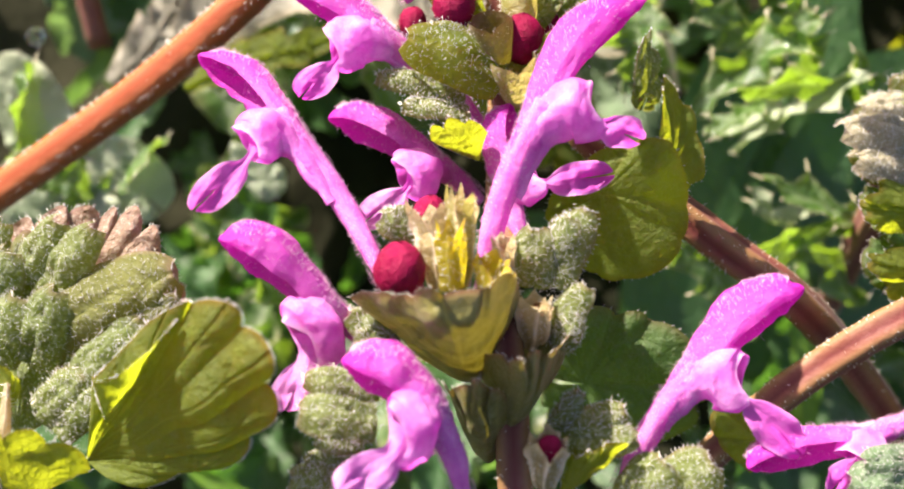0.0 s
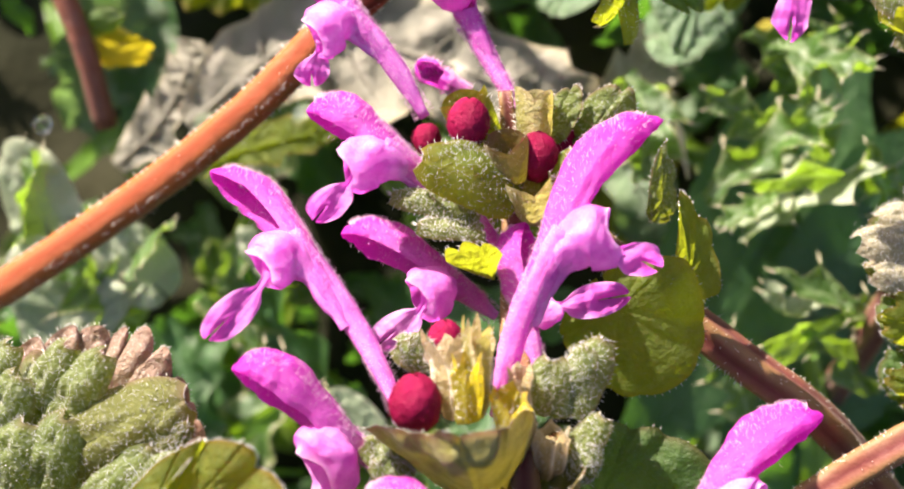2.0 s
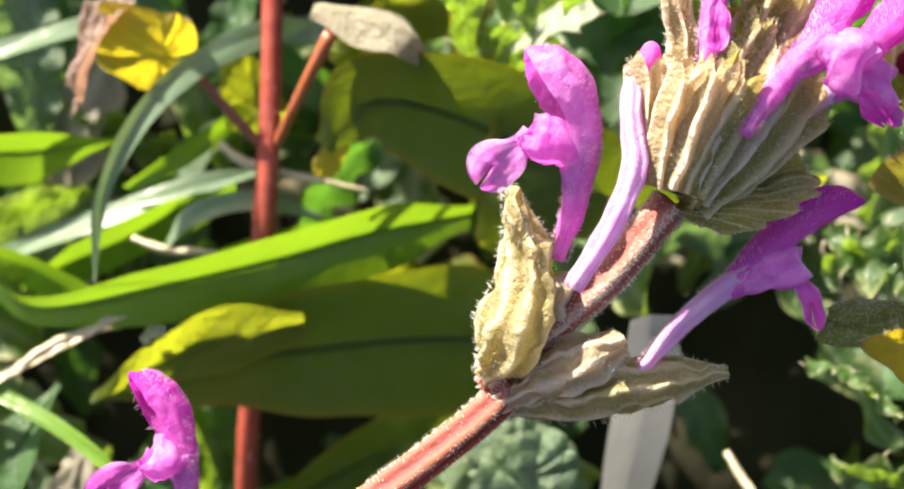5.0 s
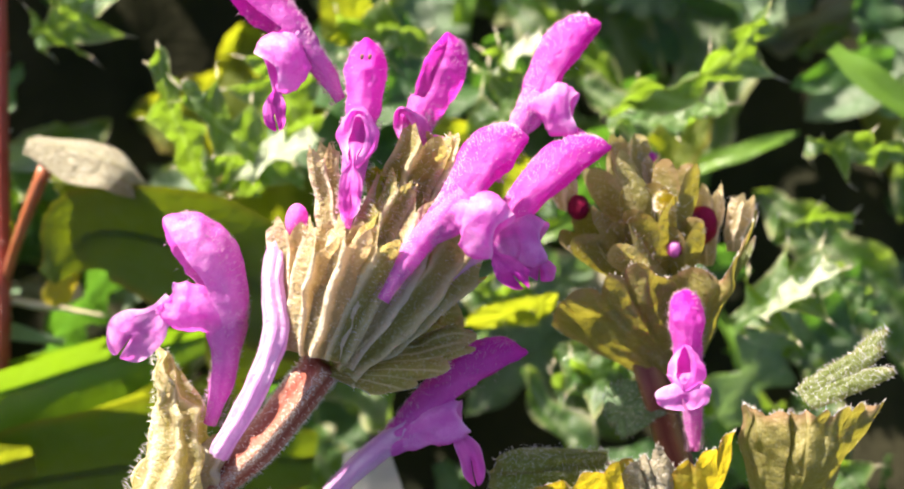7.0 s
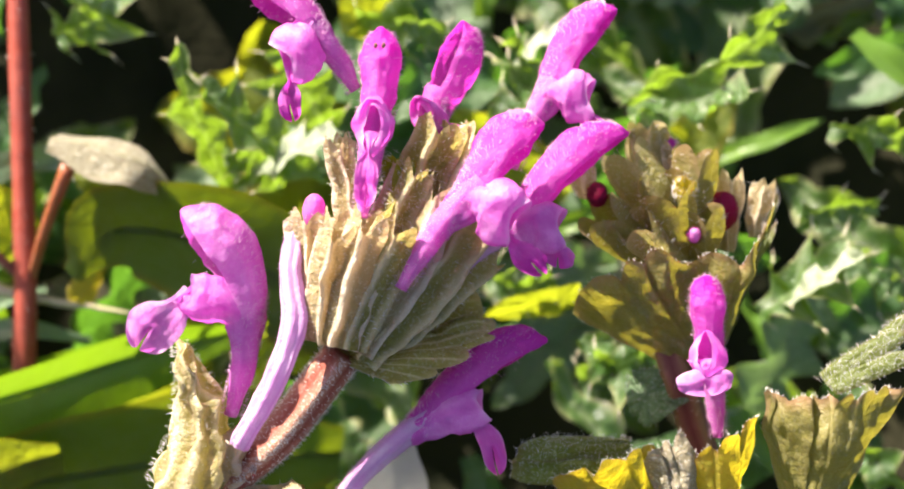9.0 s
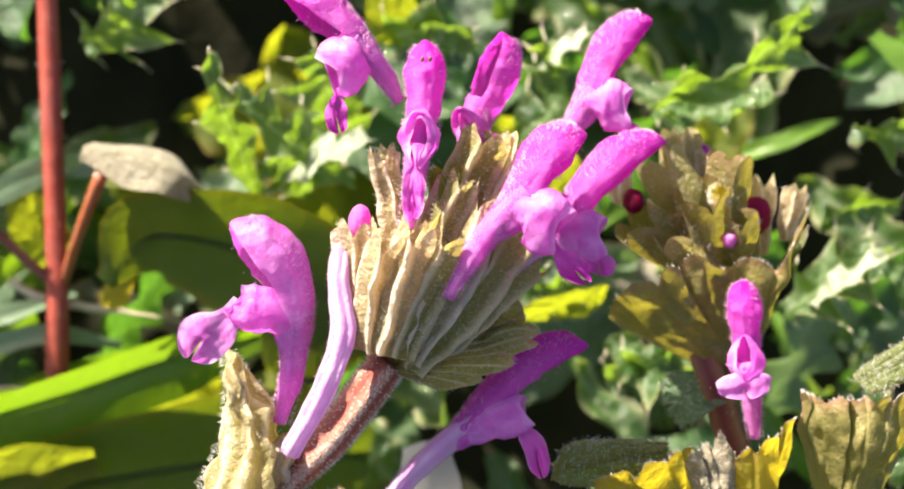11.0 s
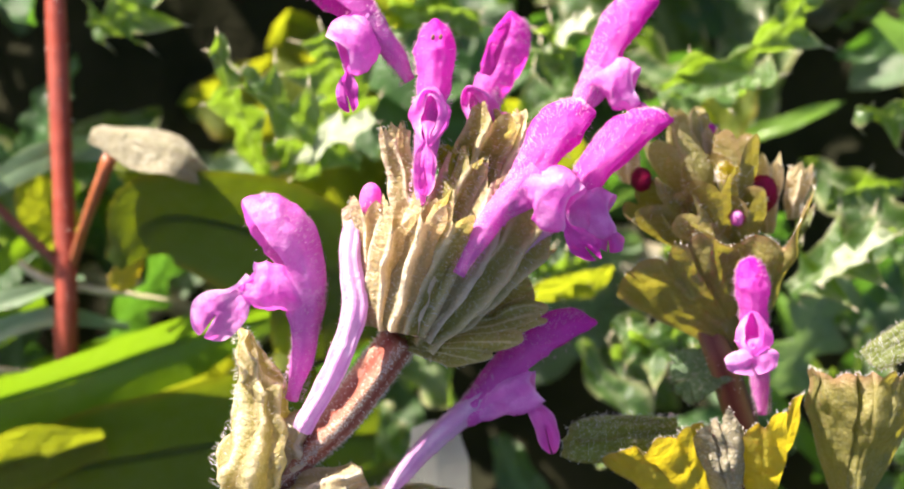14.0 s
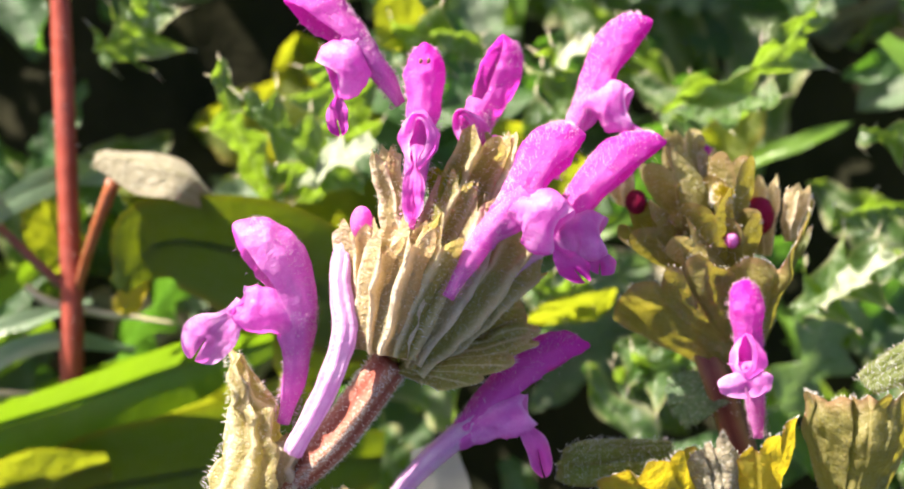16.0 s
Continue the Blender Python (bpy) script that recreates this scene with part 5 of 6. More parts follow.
def plant_far_right():
    pl = thing("henbit_plant", (52, 28, 2), "henbit shoot with ribbed bronze-green whorl and one open flower", "flowering plant", "henbit plants")
    stem(pl, [(55, 20, 0), (52.4, 41.6, 26), (50.5, 49.1, 30), (49.5, 52.8, 30), (49.4, 59.2, 29), (48.9, 62.7, 28)], [1.0, 0.95, 0.9, 0.9, 0.7, 0.5], STEM_DARK, 171, n=26, hairs=80)
    # lower tier: wide folded bracts; upper tier: narrower cups
    fan(pl, (51.5, 50.8, 29.0), (43.7, 55.1, 30.0), (46.4, 58.1, 33.0), (50.3, 57.6, 33.0), 0.18, 3, 0.12, 0.06, 0.8, -0.03, CUP_OLIVE, 172, hairs=180, face=(0, -0.2, 1), bowl=0.7, label="bronze-green pleated bract")
    fan(pl, (51.9, 50.7, 28.6), (49.8, 58.1, 32.5), (52.9, 58.7, 33.0), (55.2, 60.6, 31.0), 0.20, 3, 0.12, 0.06, 0.8, -0.03, CUP_OLIVE, 173, hairs=180, face=(0.1, -0.2, 1), bowl=0.65, label="bronze-green pleated bract")
    fan(pl, (52.2, 51.2, 28.0), (54.4, 56.7, 29.0), (55.5, 59.4, 29.5), (56.1, 61.9, 29.0), 0.12, 3, 0.12, 0.05, 0.7, 0.0, GREY_LEAF, 174, hairs=140, face=(0.3, 0.1, 1))
    for k, (b, m, r, mat) in enumerate((((50.0, 57.5, 30.0), (47.2, 63.3, 31.0), 1.45, CALYX), ((50.2, 57.5, 31.0), (49.1, 61.4, 33.0), 1.55, CUP_OLIVE), ((50.9, 57.4, 30.5), (51.0, 63.3, 31.5), 1.25, CUP_OLIVE), ((49.3, 57.3, 31.0), (45.5, 60.0, 32.5), 1.35, CUP_OLIVE), ((49.5, 58.8, 29.0), (48.6, 64.6, 29.6), 1.1, CALYX), ((51.1, 57.4, 31.4), (51.2, 60.1, 33.0), 1.1, CUP_OLIVE), ((50.2, 57.1, 31.6), (47.3, 59.4, 33.6), 1.1, CALYX))):
        calyx(pl, b, m, r * 0.45, r, mat, k + 272, teeth=4, flare=0.04, name="bract", hairs=120, tooth=0.22, rib=0.09)
    for k, (b, m, r, mat) in enumerate((((48.9, 61.9, 30.0), (48.2, 65.0, 30.4), 0.8, CALYX), ((50.0, 61.8, 30.0), (49.8, 64.1, 30.4), 0.6, DRY_CALYX), ((53.1, 58.1, 29.0), (53.2, 62.0, 29.6), 0.8, DRY_CALYX), ((54.8, 58.8, 29.0), (55.3, 61.7, 29.6), 0.7, DRY_CALYX), ((50.0, 61.0, 33.0), (50.1, 61.7, 33.6), 0.6, YELLOW_LEAF), ((44.7, 61.2, 31.0), (44.4, 62.8, 31.4), 0.7, DRY_CALYX))):
        calyx(pl, b, m, 0.40, r, mat, k + 180, hairs=110, tooth=0.26, flare=0.1)
    flower(pl, (49.3, 61.9, 29.6), (49.4, 63.2, 29.8), (49.9, 64.5, 30.0), (49.5, 63.2, 30.0), (49.5, 63.1, 30.0), 187, size=0.55, lip=False, hollow=0.0)
    bud(pl, (52.6, 60.3, 30.5), 1.0, axis=(0.1, 1, 0.1), seed=183)
    bud(pl, (45.3, 61.3, 32.0), 0.62, seed=184)
    bud(pl, (50.5, 58.9, 33.6), 0.40, material=THROAT, seed=185)
    flower(pl, (51.6, 47.7, 34.0), (50.9, 52.6, 35.6), (50.6, 56.6, 36.0), (50.3, 52.8, 37.4), (50.5, 50.3, 37.6), 186, size=0.95, spread=1.9, lip=THROAT, hollow=0.0)
    # leaves round the open flower
    lobed_leaf(pl, [((48.6, 46.3, 33.5), (40.2, 46.5, 34.5), 3.0), ((46.6, 47.3, 34), (40.5, 47.4, 35), 2.0)], (0, 0.7, 1), GREY_LEAF, 191, hairs=120)
    fan(pl, (48.2, 41.9, 33.0), (42.3, 45.4, 35.0), (44.6, 47.3, 37.0), (47.6, 48.1, 36.4), 0.10, 4, 0.11, 0.04, 0.5, 0.0, YELLOW_LEAF, 192, hairs=160, face=(0.2, -0.5, 0.9), bowl=0.7, label="yellow lobed bract lit from behind")
    fan(pl, (49.8, 41.9, 33.4), (47.0, 46.8, 36.0), (48.3, 48.5, 37.0), (50.1, 47.2, 36.4), 0.14, 3, 0.16, 0.06, 0.7, 0.0, FELT, 193, hairs=140, face=(0.1, -0.2, 1), bowl=0.6)
    fan(pl, (51.4, 41.9, 33.4), (49.4, 46.9, 36.4), (51.4, 48.5, 37.6), (53.3, 49.6, 36.6), 0.12, 3, 0.11, 0.04, 0.5, 0.0, YELLOW_LEAF, 194, hairs=140, face=(0.2, -0.5, 0.9), bowl=0.7, label="yellow lobed bract lit from behind")
    fan(pl, (56.3, 41.2, 33.0), (53.7, 50.9, 33.5), (56.9, 50.8, 36.0), (61.3, 51.0, 36.0), 0.16, 8, 0.018, 0.022, 0.5, -0.05, CUP_OLIVE, 195, hairs=160, face=(0, -0.3, 1), bowl=0.75, label="ribbed olive bract flaring like a skirt")
    lobed_leaf(pl, [((57.5, 50.7, 34.0), (61.7, 53.6, 35.0), 1.2), ((57.8, 50.4, 34.4), (62.2, 52.5, 35.4), 1.1), ((59.4, 51.3, 34.0), (62.1, 54.5, 34.6), 0.9)], (-0.1, 0.7, 1), GREY_LEAF, 198, bulge=0.2, full=True, hairs=160)
    leaf(pl, (47.4, 49.2, 30), (50.7, 50.5, 31), (0, 0.3, 1), 0.9, 9, 0.05, 0.06, 0.0, BLUE_LEAF, 197, hairs=60)


plant_far_right()


# ---- plants close to the ground ----
def red_seedling():
    pl = thing("seedling", (3.9, 28.5, 2), "thin red upright stem with yellowing scalloped leaves", "wild plant")
    stem(pl, [(3.7, 28.5, 2), (4.4, 37.1, 6), (5.7, 50.2, 10), (6.1, 57.2, 11), (6.3, 67.4, 12), (6.3, 84.3, 13)], [0.85, 0.8, 0.85, 0.8, 0.75, 0.7], STEM, 201, n=30, hairs=60, ridges=0, depth=0.0)
    stem(pl, [(5.4, 57.2, 11), (3.3, 59.5, 12), (0.2, 63.0, 13)], [0.35, 0.35, 0.3], STEM_DARK, 202, n=12, hairs=0, ridges=0, depth=0.0, name="petiole")
    stem(pl, [(6.0, 56.0, 10), (8.4, 60.0, 14), (11.0, 64.5, 17)], [0.35, 0.4, 0.5], STEM_ORANGE, 203, n=12, hairs=0, ridges=0, depth=0.0, name="petiole")
    leaf(pl, (0.2, 62.8, 13), (-7.2, 64.4, 14), (0.3, -0.75, 0.6), 1.15, 7, 0.05, 0.10, 0.0, YELLOW_LEAF, 204, hairs=40)
    leaf(pl, (-3.8, 66.3, 15), (-7.2, 58.6, 15), (-0.7, 0.2, 0.7), 0.45, 7, 0.08, 0.10, 0.2, BROWN_LEAF, 205, hairs=60)
    blade(pl, [(9.8, 66.4, 17), (13.5, 65.5, 18), (16.5, 64.4, 18), (18.4, 61.9, 15)], [1.0, 1.9, 1.7, 0.3], (0.1, 0.6, 0.8), -0.6, FELT, 24, name="leaf", label="felted brown-green leaf curling over")
    leaf(pl, (11.0, 64.0, 14), (16.6, 61.4, 13), (0.2, -0.4, 0.8), 0.5, 9, 0.06, 0.10, 0.0, LIME_LEAF, 207, hairs=40)
    leaf(pl, (10.1, 55.2, 12), (12.1, 58.9, 12), (0.4, 0, 0.8), 0.5, 7, 0.04, 0.10, 0.0, YELLOW_LEAF, 208)


red_seedling()


def grass():
    rows = (
        ("broad bright green grass blade with a lengthwise fold", [(-13.5, 47.6, 14), (-9.2, 45.3, 14), (-0.8, 46.9, 14), (7.1, 48.9, 13), (13.9, 51.1, 10), (20.7, 52.6, 7)], [0.2, 1.4, 2.6, 3.1, 3.0, 1.2], GRASS, (0.2, -0.8, 0.65)),
        ("narrow bluish grass blade arching over", [(-4.9, 47.2, 16), (-4.4, 52.7, 17), (-2.4, 57.9, 16), (0.9, 62.1, 14), (5.4, 64.9, 12), (8.9, 65.9, 10)], [0.1, 0.5, 0.75, 0.9, 1.0, 0.6], GRASS_BLUE, (0.4, 0.5, 1)),
        ("broad bluish grass blade", [(-0.0, 62.7, 9), (4.3, 64.8, 10), (8.9, 65.3, 10), (13.8, 64.8, 8)], [0.9, 1.2, 1.0, 0.3], GRASS_BLUE, (0, 0.6, 1)),
        ("pale grass blade lying low", [(-17.3, 47.5, 6), (-9.2, 50.7, 7), (-0.6, 53.9, 7), (5.9, 55.9, 5)], [0.6, 0.9, 0.9, 0.3], GRASS_BLUE, (0, 0.5, 1)),
        ("bright green grass blade lying low", [(-12.8, 46.1, 6), (-7.1, 49.2, 7), (-2.0, 51.7, 7), (2.9, 54.0, 5)], [0.9, 2.0, 2.2, 0.9], GRASS, (0.2, -0.8, 0.65)),
        ("bright green grass blade", [(-4.7, 53.8, 8), (0.1, 56.8, 9), (4.1, 59.9, 8), (5.9, 63.2, 6)], [0.5, 0.9, 1.0, 0.4], GRASS, (0.2, -0.6, 0.8)),
        ("pale grass blade bent over", [(-1.6, 49.6, 9), (0.8, 52.1, 10), (5.4, 53.1, 10), (9.7, 52.0, 7)], [0.3, 0.8, 0.8, 0.3], GRASS_BLUE, (0, 0.6, 1)),
        ("wide green leaf blade in the shade", [(-26.0, 55.7, 6), (-19.2, 56.0, 7), (-12.8, 56.4, 7), (-6.1, 57.8, 4)], [1.4, 2.8, 2.8, 0.4], GRASS, (0.2, -0.8, 0.65)),
        ("grass blade with a pale edge", [(-17.8, 62.9, 8), (-14.0, 63.7, 9), (-10.1, 65.2, 8), (-5.5, 67.3, 6)], [0.6, 1.0, 0.9, 0.4], GRASS_BLUE, (0, 0.6, 1)),
        ("thin dark grass blade", [(-17.3, 38.9, 12), (-14.0, 39.9, 14), (-8.4, 38.2, 17), (-3.2, 36.4, 22), (0.3, 35.3, 28)], [0.3, 0.5, 0.55, 0.5, 0.3], GRASS, (0, 0.6, 1)),
        ("flat silver-grey dead grass blade", [(32.6, 46.0, 20), (32.6, 42.2, 18), (32.6, 37.9, 14), (32.2, 31.6, 9), (32.1, 27.7, 6)], [1.6, 2.4, 2.4, 2.0, 1.2], SILVER, (0.25, 0.35, 1)),
        ("green grass blade in the shade", [(-1.8, 47.4, 6), (6.1, 50.1, 9), (11.8, 51.6, 8), (15.5, 51.8, 5)], [1.0, 1.5, 1.2, 0.3], GRASS, (0.2, -0.8, 0.65)),
        ("pale grass blade", [(66.6, 73.8, 8), (69.6, 71.0, 9), (75.8, 66.8, 8)], [0.8, 1.4, 1.0], GRASS, (0.2, 0.5, 1)),
    )
    tuft = thing("grass_tuft", rows[0][1][0], "tuft of broad bright and bluish grass blades", "grass", "grass tufts")
    lone = thing("grass_tuft", rows[9][1][0], "sparse tuft of dark and pale grass blades", "grass", "grass tufts")
    dead = thing("grass_tuft", rows[10][1][-1], "dead silver-grey grass with one flat blade", "grass", "grass tufts")
    for k, (lab, pts, wid, mat, face) in enumerate(rows):
        blade(dead if k == 10 else lone if k in (9, 11, 12) else tuft, pts, wid, face, 0.40 if k == 0 else 0.22, mat, 40, seed=k, label=lab)
        if k in (0, 7):
            bm = fresh()
            sweep(bm, [Vector(p) + Vector((0, 0, 0.12)) for p in pts], [0.1, 0.2, 0.2, 0.15], n=30, seg=8)
            part("midrib", bm, mat, dead if k == 10 else tuft)
    pts = [Vector(p) for p in rows[10][1]]
    bm = fresh()
    sweep(bm, [pts[-1] + (pts[-1] - pts[-2]) * 0.5, pts[-1], pts[-2]], [0.5, 0.6, 0.5], n=12, seg=10, flat=0.6)
    part("sheath", bm, STRAW, dead, "dry straw-coloured leaf sheath")
    # broad lens-shaped leaves that lie on the ground
    for k, (lab, pts, wid, mat, face) in enumerate((
            ("broad dark olive leaf with a yellow rim", [(-6.1, 38.6, 12), (1.0, 41.2, 12), (10.3, 42.6, 11), (19.4, 43.4, 8), (28.1, 43.2, 5)], [0.2, 3.2, 5.2, 6.0, 2.4], OLIVE_LEAF, (0.12, -0.37, 0.95)),
            ("broad yellow-green leaf partly shaded", [(10.3, 57.0, 14.0), (13.9, 60.1, 15.0), (21.3, 58.5, 15.0), (27.5, 55.2, 14.0), (35.5, 51.8, 11.0)], [0.8, 3.6, 5.0, 4.6, 2.0], OLIVE_LEAF, (0.15, -0.37, 1)),
            ("drooping olive-green leaf in the shade", [(-21.2, 39.4, 12.0), (-19.7, 35.3, 13.0), (-19.4, 30.4, 13.0), (-21.3, 25.2, 11.0)], [3.0, 7.0, 6.4, 1.8], OLIVE_LEAF, (0.2, -0.22, 1)),
            ("narrow dark green leaf drooping over dead leaves", [(-8.3, 39.7, 12.0), (-11.3, 34.6, 13.0), (-13.5, 29.3, 12.0), (-15.9, 24.9, 10.0)], [0.5, 2.6, 2.4, 0.4], DARK_LEAF, (-0.35, 0.5, 0.7)),
            ("broad dark leaf on the ground", [(3.8, 27.7, 3), (14.3, 34.3, 4), (23.1, 37.6, 4), (29.8, 40.0, 3)], [1.0, 2.6, 3.0, 1.0], OLIVE_LEAF, (-0.05, -0.45, 1)),
            ("broad smooth dark green leaf among thistles", [(15.2, -8.9, 2), (20.8, 1.2, 4), (26.2, 11.2, 4), (31.3, 21.5, 2)], [3.0, 8.0, 8.0, 2.0], DARK_LEAF, (0.05, -0.43, 1)),
            ("broad smooth dark green leaf among thistles", [(22.5, -12.8, 0), (29.0, -1.5, 2), (35.9, 8.6, 2), (41.2, 16.3, 0)], [3.0, 8.0, 8.0, 2.0], DARK_LEAF, (0.05, -0.43, 1)),
            # Sunlight on the olive leaf's left end, added as a separate lime blade.
            ("sunlit end of the broad olive leaf, added as an orange-edged lime overlay", [(-5.4, 39.0, 13.6), (-0.6, 41.6, 14.2), (4.1, 43.6, 14.2), (9.2, 44.3, 13.4)], [0.3, 2.0, 2.7, 1.5], LIME_LEAF, (0.15, -0.55, 0.85)))):
        t = thing("broad_leaved_weed", pts[0], lab, "wild plant", "broad-leaved weeds")
        blade(t, pts, wid, face, 0.12, mat, 30, name="leaf_blade", seed=k, ripple=0.2)
        bm = fresh()
        sweep(bm, [Vector(p) + Vector((0, 0, -0.1)) for p in pts], [0.12, 0.2, 0.25, 0.3], n=24, seg=8)
        part("midrib", bm, mat, t)
    # straws
    for k, pts in enumerate((
            [(-23.4, 36.5, 12), (-17.9, 38.0, 14), (-12.1, 40.1, 15), (-7.6, 43.1, 14), (-4.0, 43.9, 12)], [(39.2, 36.0, 12), (42.4, 31.2, 13), (47.4, 24.3, 12)], [(40.2, 31.5, 12), (43.5, 32.3, 13), (48.7, 33.0, 12)],
            [(35.3, 29.2, 10), (39.2, 30.6, 11), (42.1, 31.9, 11)], [(2.4, 57.2, 10), (5.3, 55.6, 10), (13.3, 54.1, 9)], [(-3.5, 50.2, 11), (-0.6, 49.4, 11), (3.4, 49.3, 10)], [(15.4, 18.3, 7), (16.5, 15.0, 8), (17.3, 11.4, 7)])):
        t = thing("straw", pts[0], "dry straw-coloured grass stalk", "straw", "straws")
        bm = fresh()
        sweep(bm, pts, [0.28, 0.34, 0.3, 0.12], n=24, seg=8, rough=0.15, ridges=3, depth=0.12)
        part("stalk", bm, STRAW, t)
    t = thing("grass_ear", (-14.1, 39.3, 15), "dry grass ear with overlapping husks", "grass")
    for k in range(7):
        a, b = Vector((-13.3, 39.1, 15)), Vector((-4.6, 44.0, 13))
        p = a.lerp(b, k / 7)
        blade(t, [p, p + Vector((1.2, 1.0, 0.4)), p + Vector((2.8, 1.5 + 0.2 * (k % 2), 0.1))], [0.1, 0.35, 0.05], (0, 0.4, 1), 0.4, STRAW, 10, name="husk")


grass()


def ground_leaves():
    # scalloped leaves of low henbit rosettes
    rows = (
        ((24.6, 32.9, 14), (25.1, 38.7, 15), (0, 0.5, 1), 1.3, BLUE_LEAF), ((17.9, 25.5, 14), (16.0, 32.7, 15), (-0.2, 0.5, 1), 1.1, BLUE_LEAF), ((21.8, 27.2, 15), (27.4, 26.2, 16), (0.2, 0.4, 1), 1.0, BLUE_LEAF),
        ((17.2, 25.9, 13), (16.4, 19.8, 14), (0, 0.2, 1), 1.2, BLUE_LEAF), ((13.2, 27.8, 10), (12.7, 31.6, 10), (-0.3, 0.3, 1), 1.1, GREEN_LEAF), ((25.7, 32.1, 14), (24.4, 37.5, 15), (0, 0.4, 1), 1.5, BLUE_LEAF), ((13.8, 21.4, 12), (18.6, 22.6, 13), (-0.4, 0.6, 0.8), 1.3, BLUE_LEAF), ((9.6, 27.4, 11), (6.2, 23.0, 12), (-0.4, 0.6, 0.8), 1.1, BLUE_LEAF))
    t = thing("henbit_rosette", (20.1, 26.6, 8), "low henbit rosette of blue-green scalloped leaves", "wild plant")
    for k, (b, e, n, w, mat) in enumerate(rows):
        leaf(t, b, e, n, w, 11, 0.08, 0.08, 0.0, mat, 300 + k, nr=14)
    for k, p in enumerate(((18.4, 26.2, 17), (19.2, 24.8, 17), (17.6, 24.8, 17))):
        calyx(t, Vector(p) - Vector((0.4, 1.6, 2)), p, 0.4, 0.8, LIME_LEAF, 310 + k, hairs=0)
    # dead grey leaf
    for k, (lab, pts, w, mat) in enumerate((
            ("large dead grey leaf with a spiny edge", [(-20.4, 15.2, 9), (-11.9, 21.4, 10), (-2.5, 20.0, 11), (5.8, 16.8, 11), (13.0, 15.0, 9)], 6.4, DEAD),
            ("dead grey leaf with a torn edge", [(-7.4, 34.6, 8), (-8.9, 29.0, 9), (-9.2, 24.8, 9), (-8.0, 21.4, 8)], 3.6, DEAD),
            ("dead pale crumpled leaf", [(9.9, 15.6, 8), (13.3, 18.6, 9), (16.3, 22.5, 9), (19.9, 25.2, 8)], 3.0, DEAD),
            ("dead pale curled leaf", [(-26.1, 12.3, 7), (-22.4, 15.9, 8), (-20.8, 19.4, 8), (-20.2, 21.9, 7)], 2.6, DEAD),
            ("small yellow-green leaf lying on the dead leaf", [(-19.5, 11.5, 12), (-15.2, 13.4, 13), (-10.8, 14.3, 13), (-7.0, 16.6, 11)], 1.6, LIME_LEAF))):
        t = thing("dead_leaf" if mat is DEAD else "leaf_sprig", pts[0], lab, "leaf", "ground leaves")
        spiny_leaf(t, pts, w, (0, 0.15, 1), 5, mat, 320 + k, ruffle=0.15, spines=False, deep=0.28, fold=0.05, name="leaf_blade", bumpy=0.10)
        line = smooth_line(pts, 13)
        fr = frames_along(line, (0, 0.15, 1))
        bm = fresh()
        sweep(bm, [p + Vector((0, 0, 0.15)) for p in line[::3]], [0.22, 0.2, 0.16, 0.1, 0.06], n=24, seg=8)
        part("midrib", bm, mat, t)
        for n in (2, 4, 6, 8, 10):
            for sgn in (-1, 1):
                tt, a, b = fr[n]
                p = line[n]
                bm = fresh()
                sweep(bm, [p + a * 0.15, p + b * (sgn * w * 0.35) + tt * (w * 0.2) + a * 0.3, p + b * (sgn * w * 0.7) + tt * (w * 0.5) + a * 0.3], [0.13, 0.1, 0.05], n=8, seg=6)
                part("side_vein", bm, mat, t)


ground_leaves()


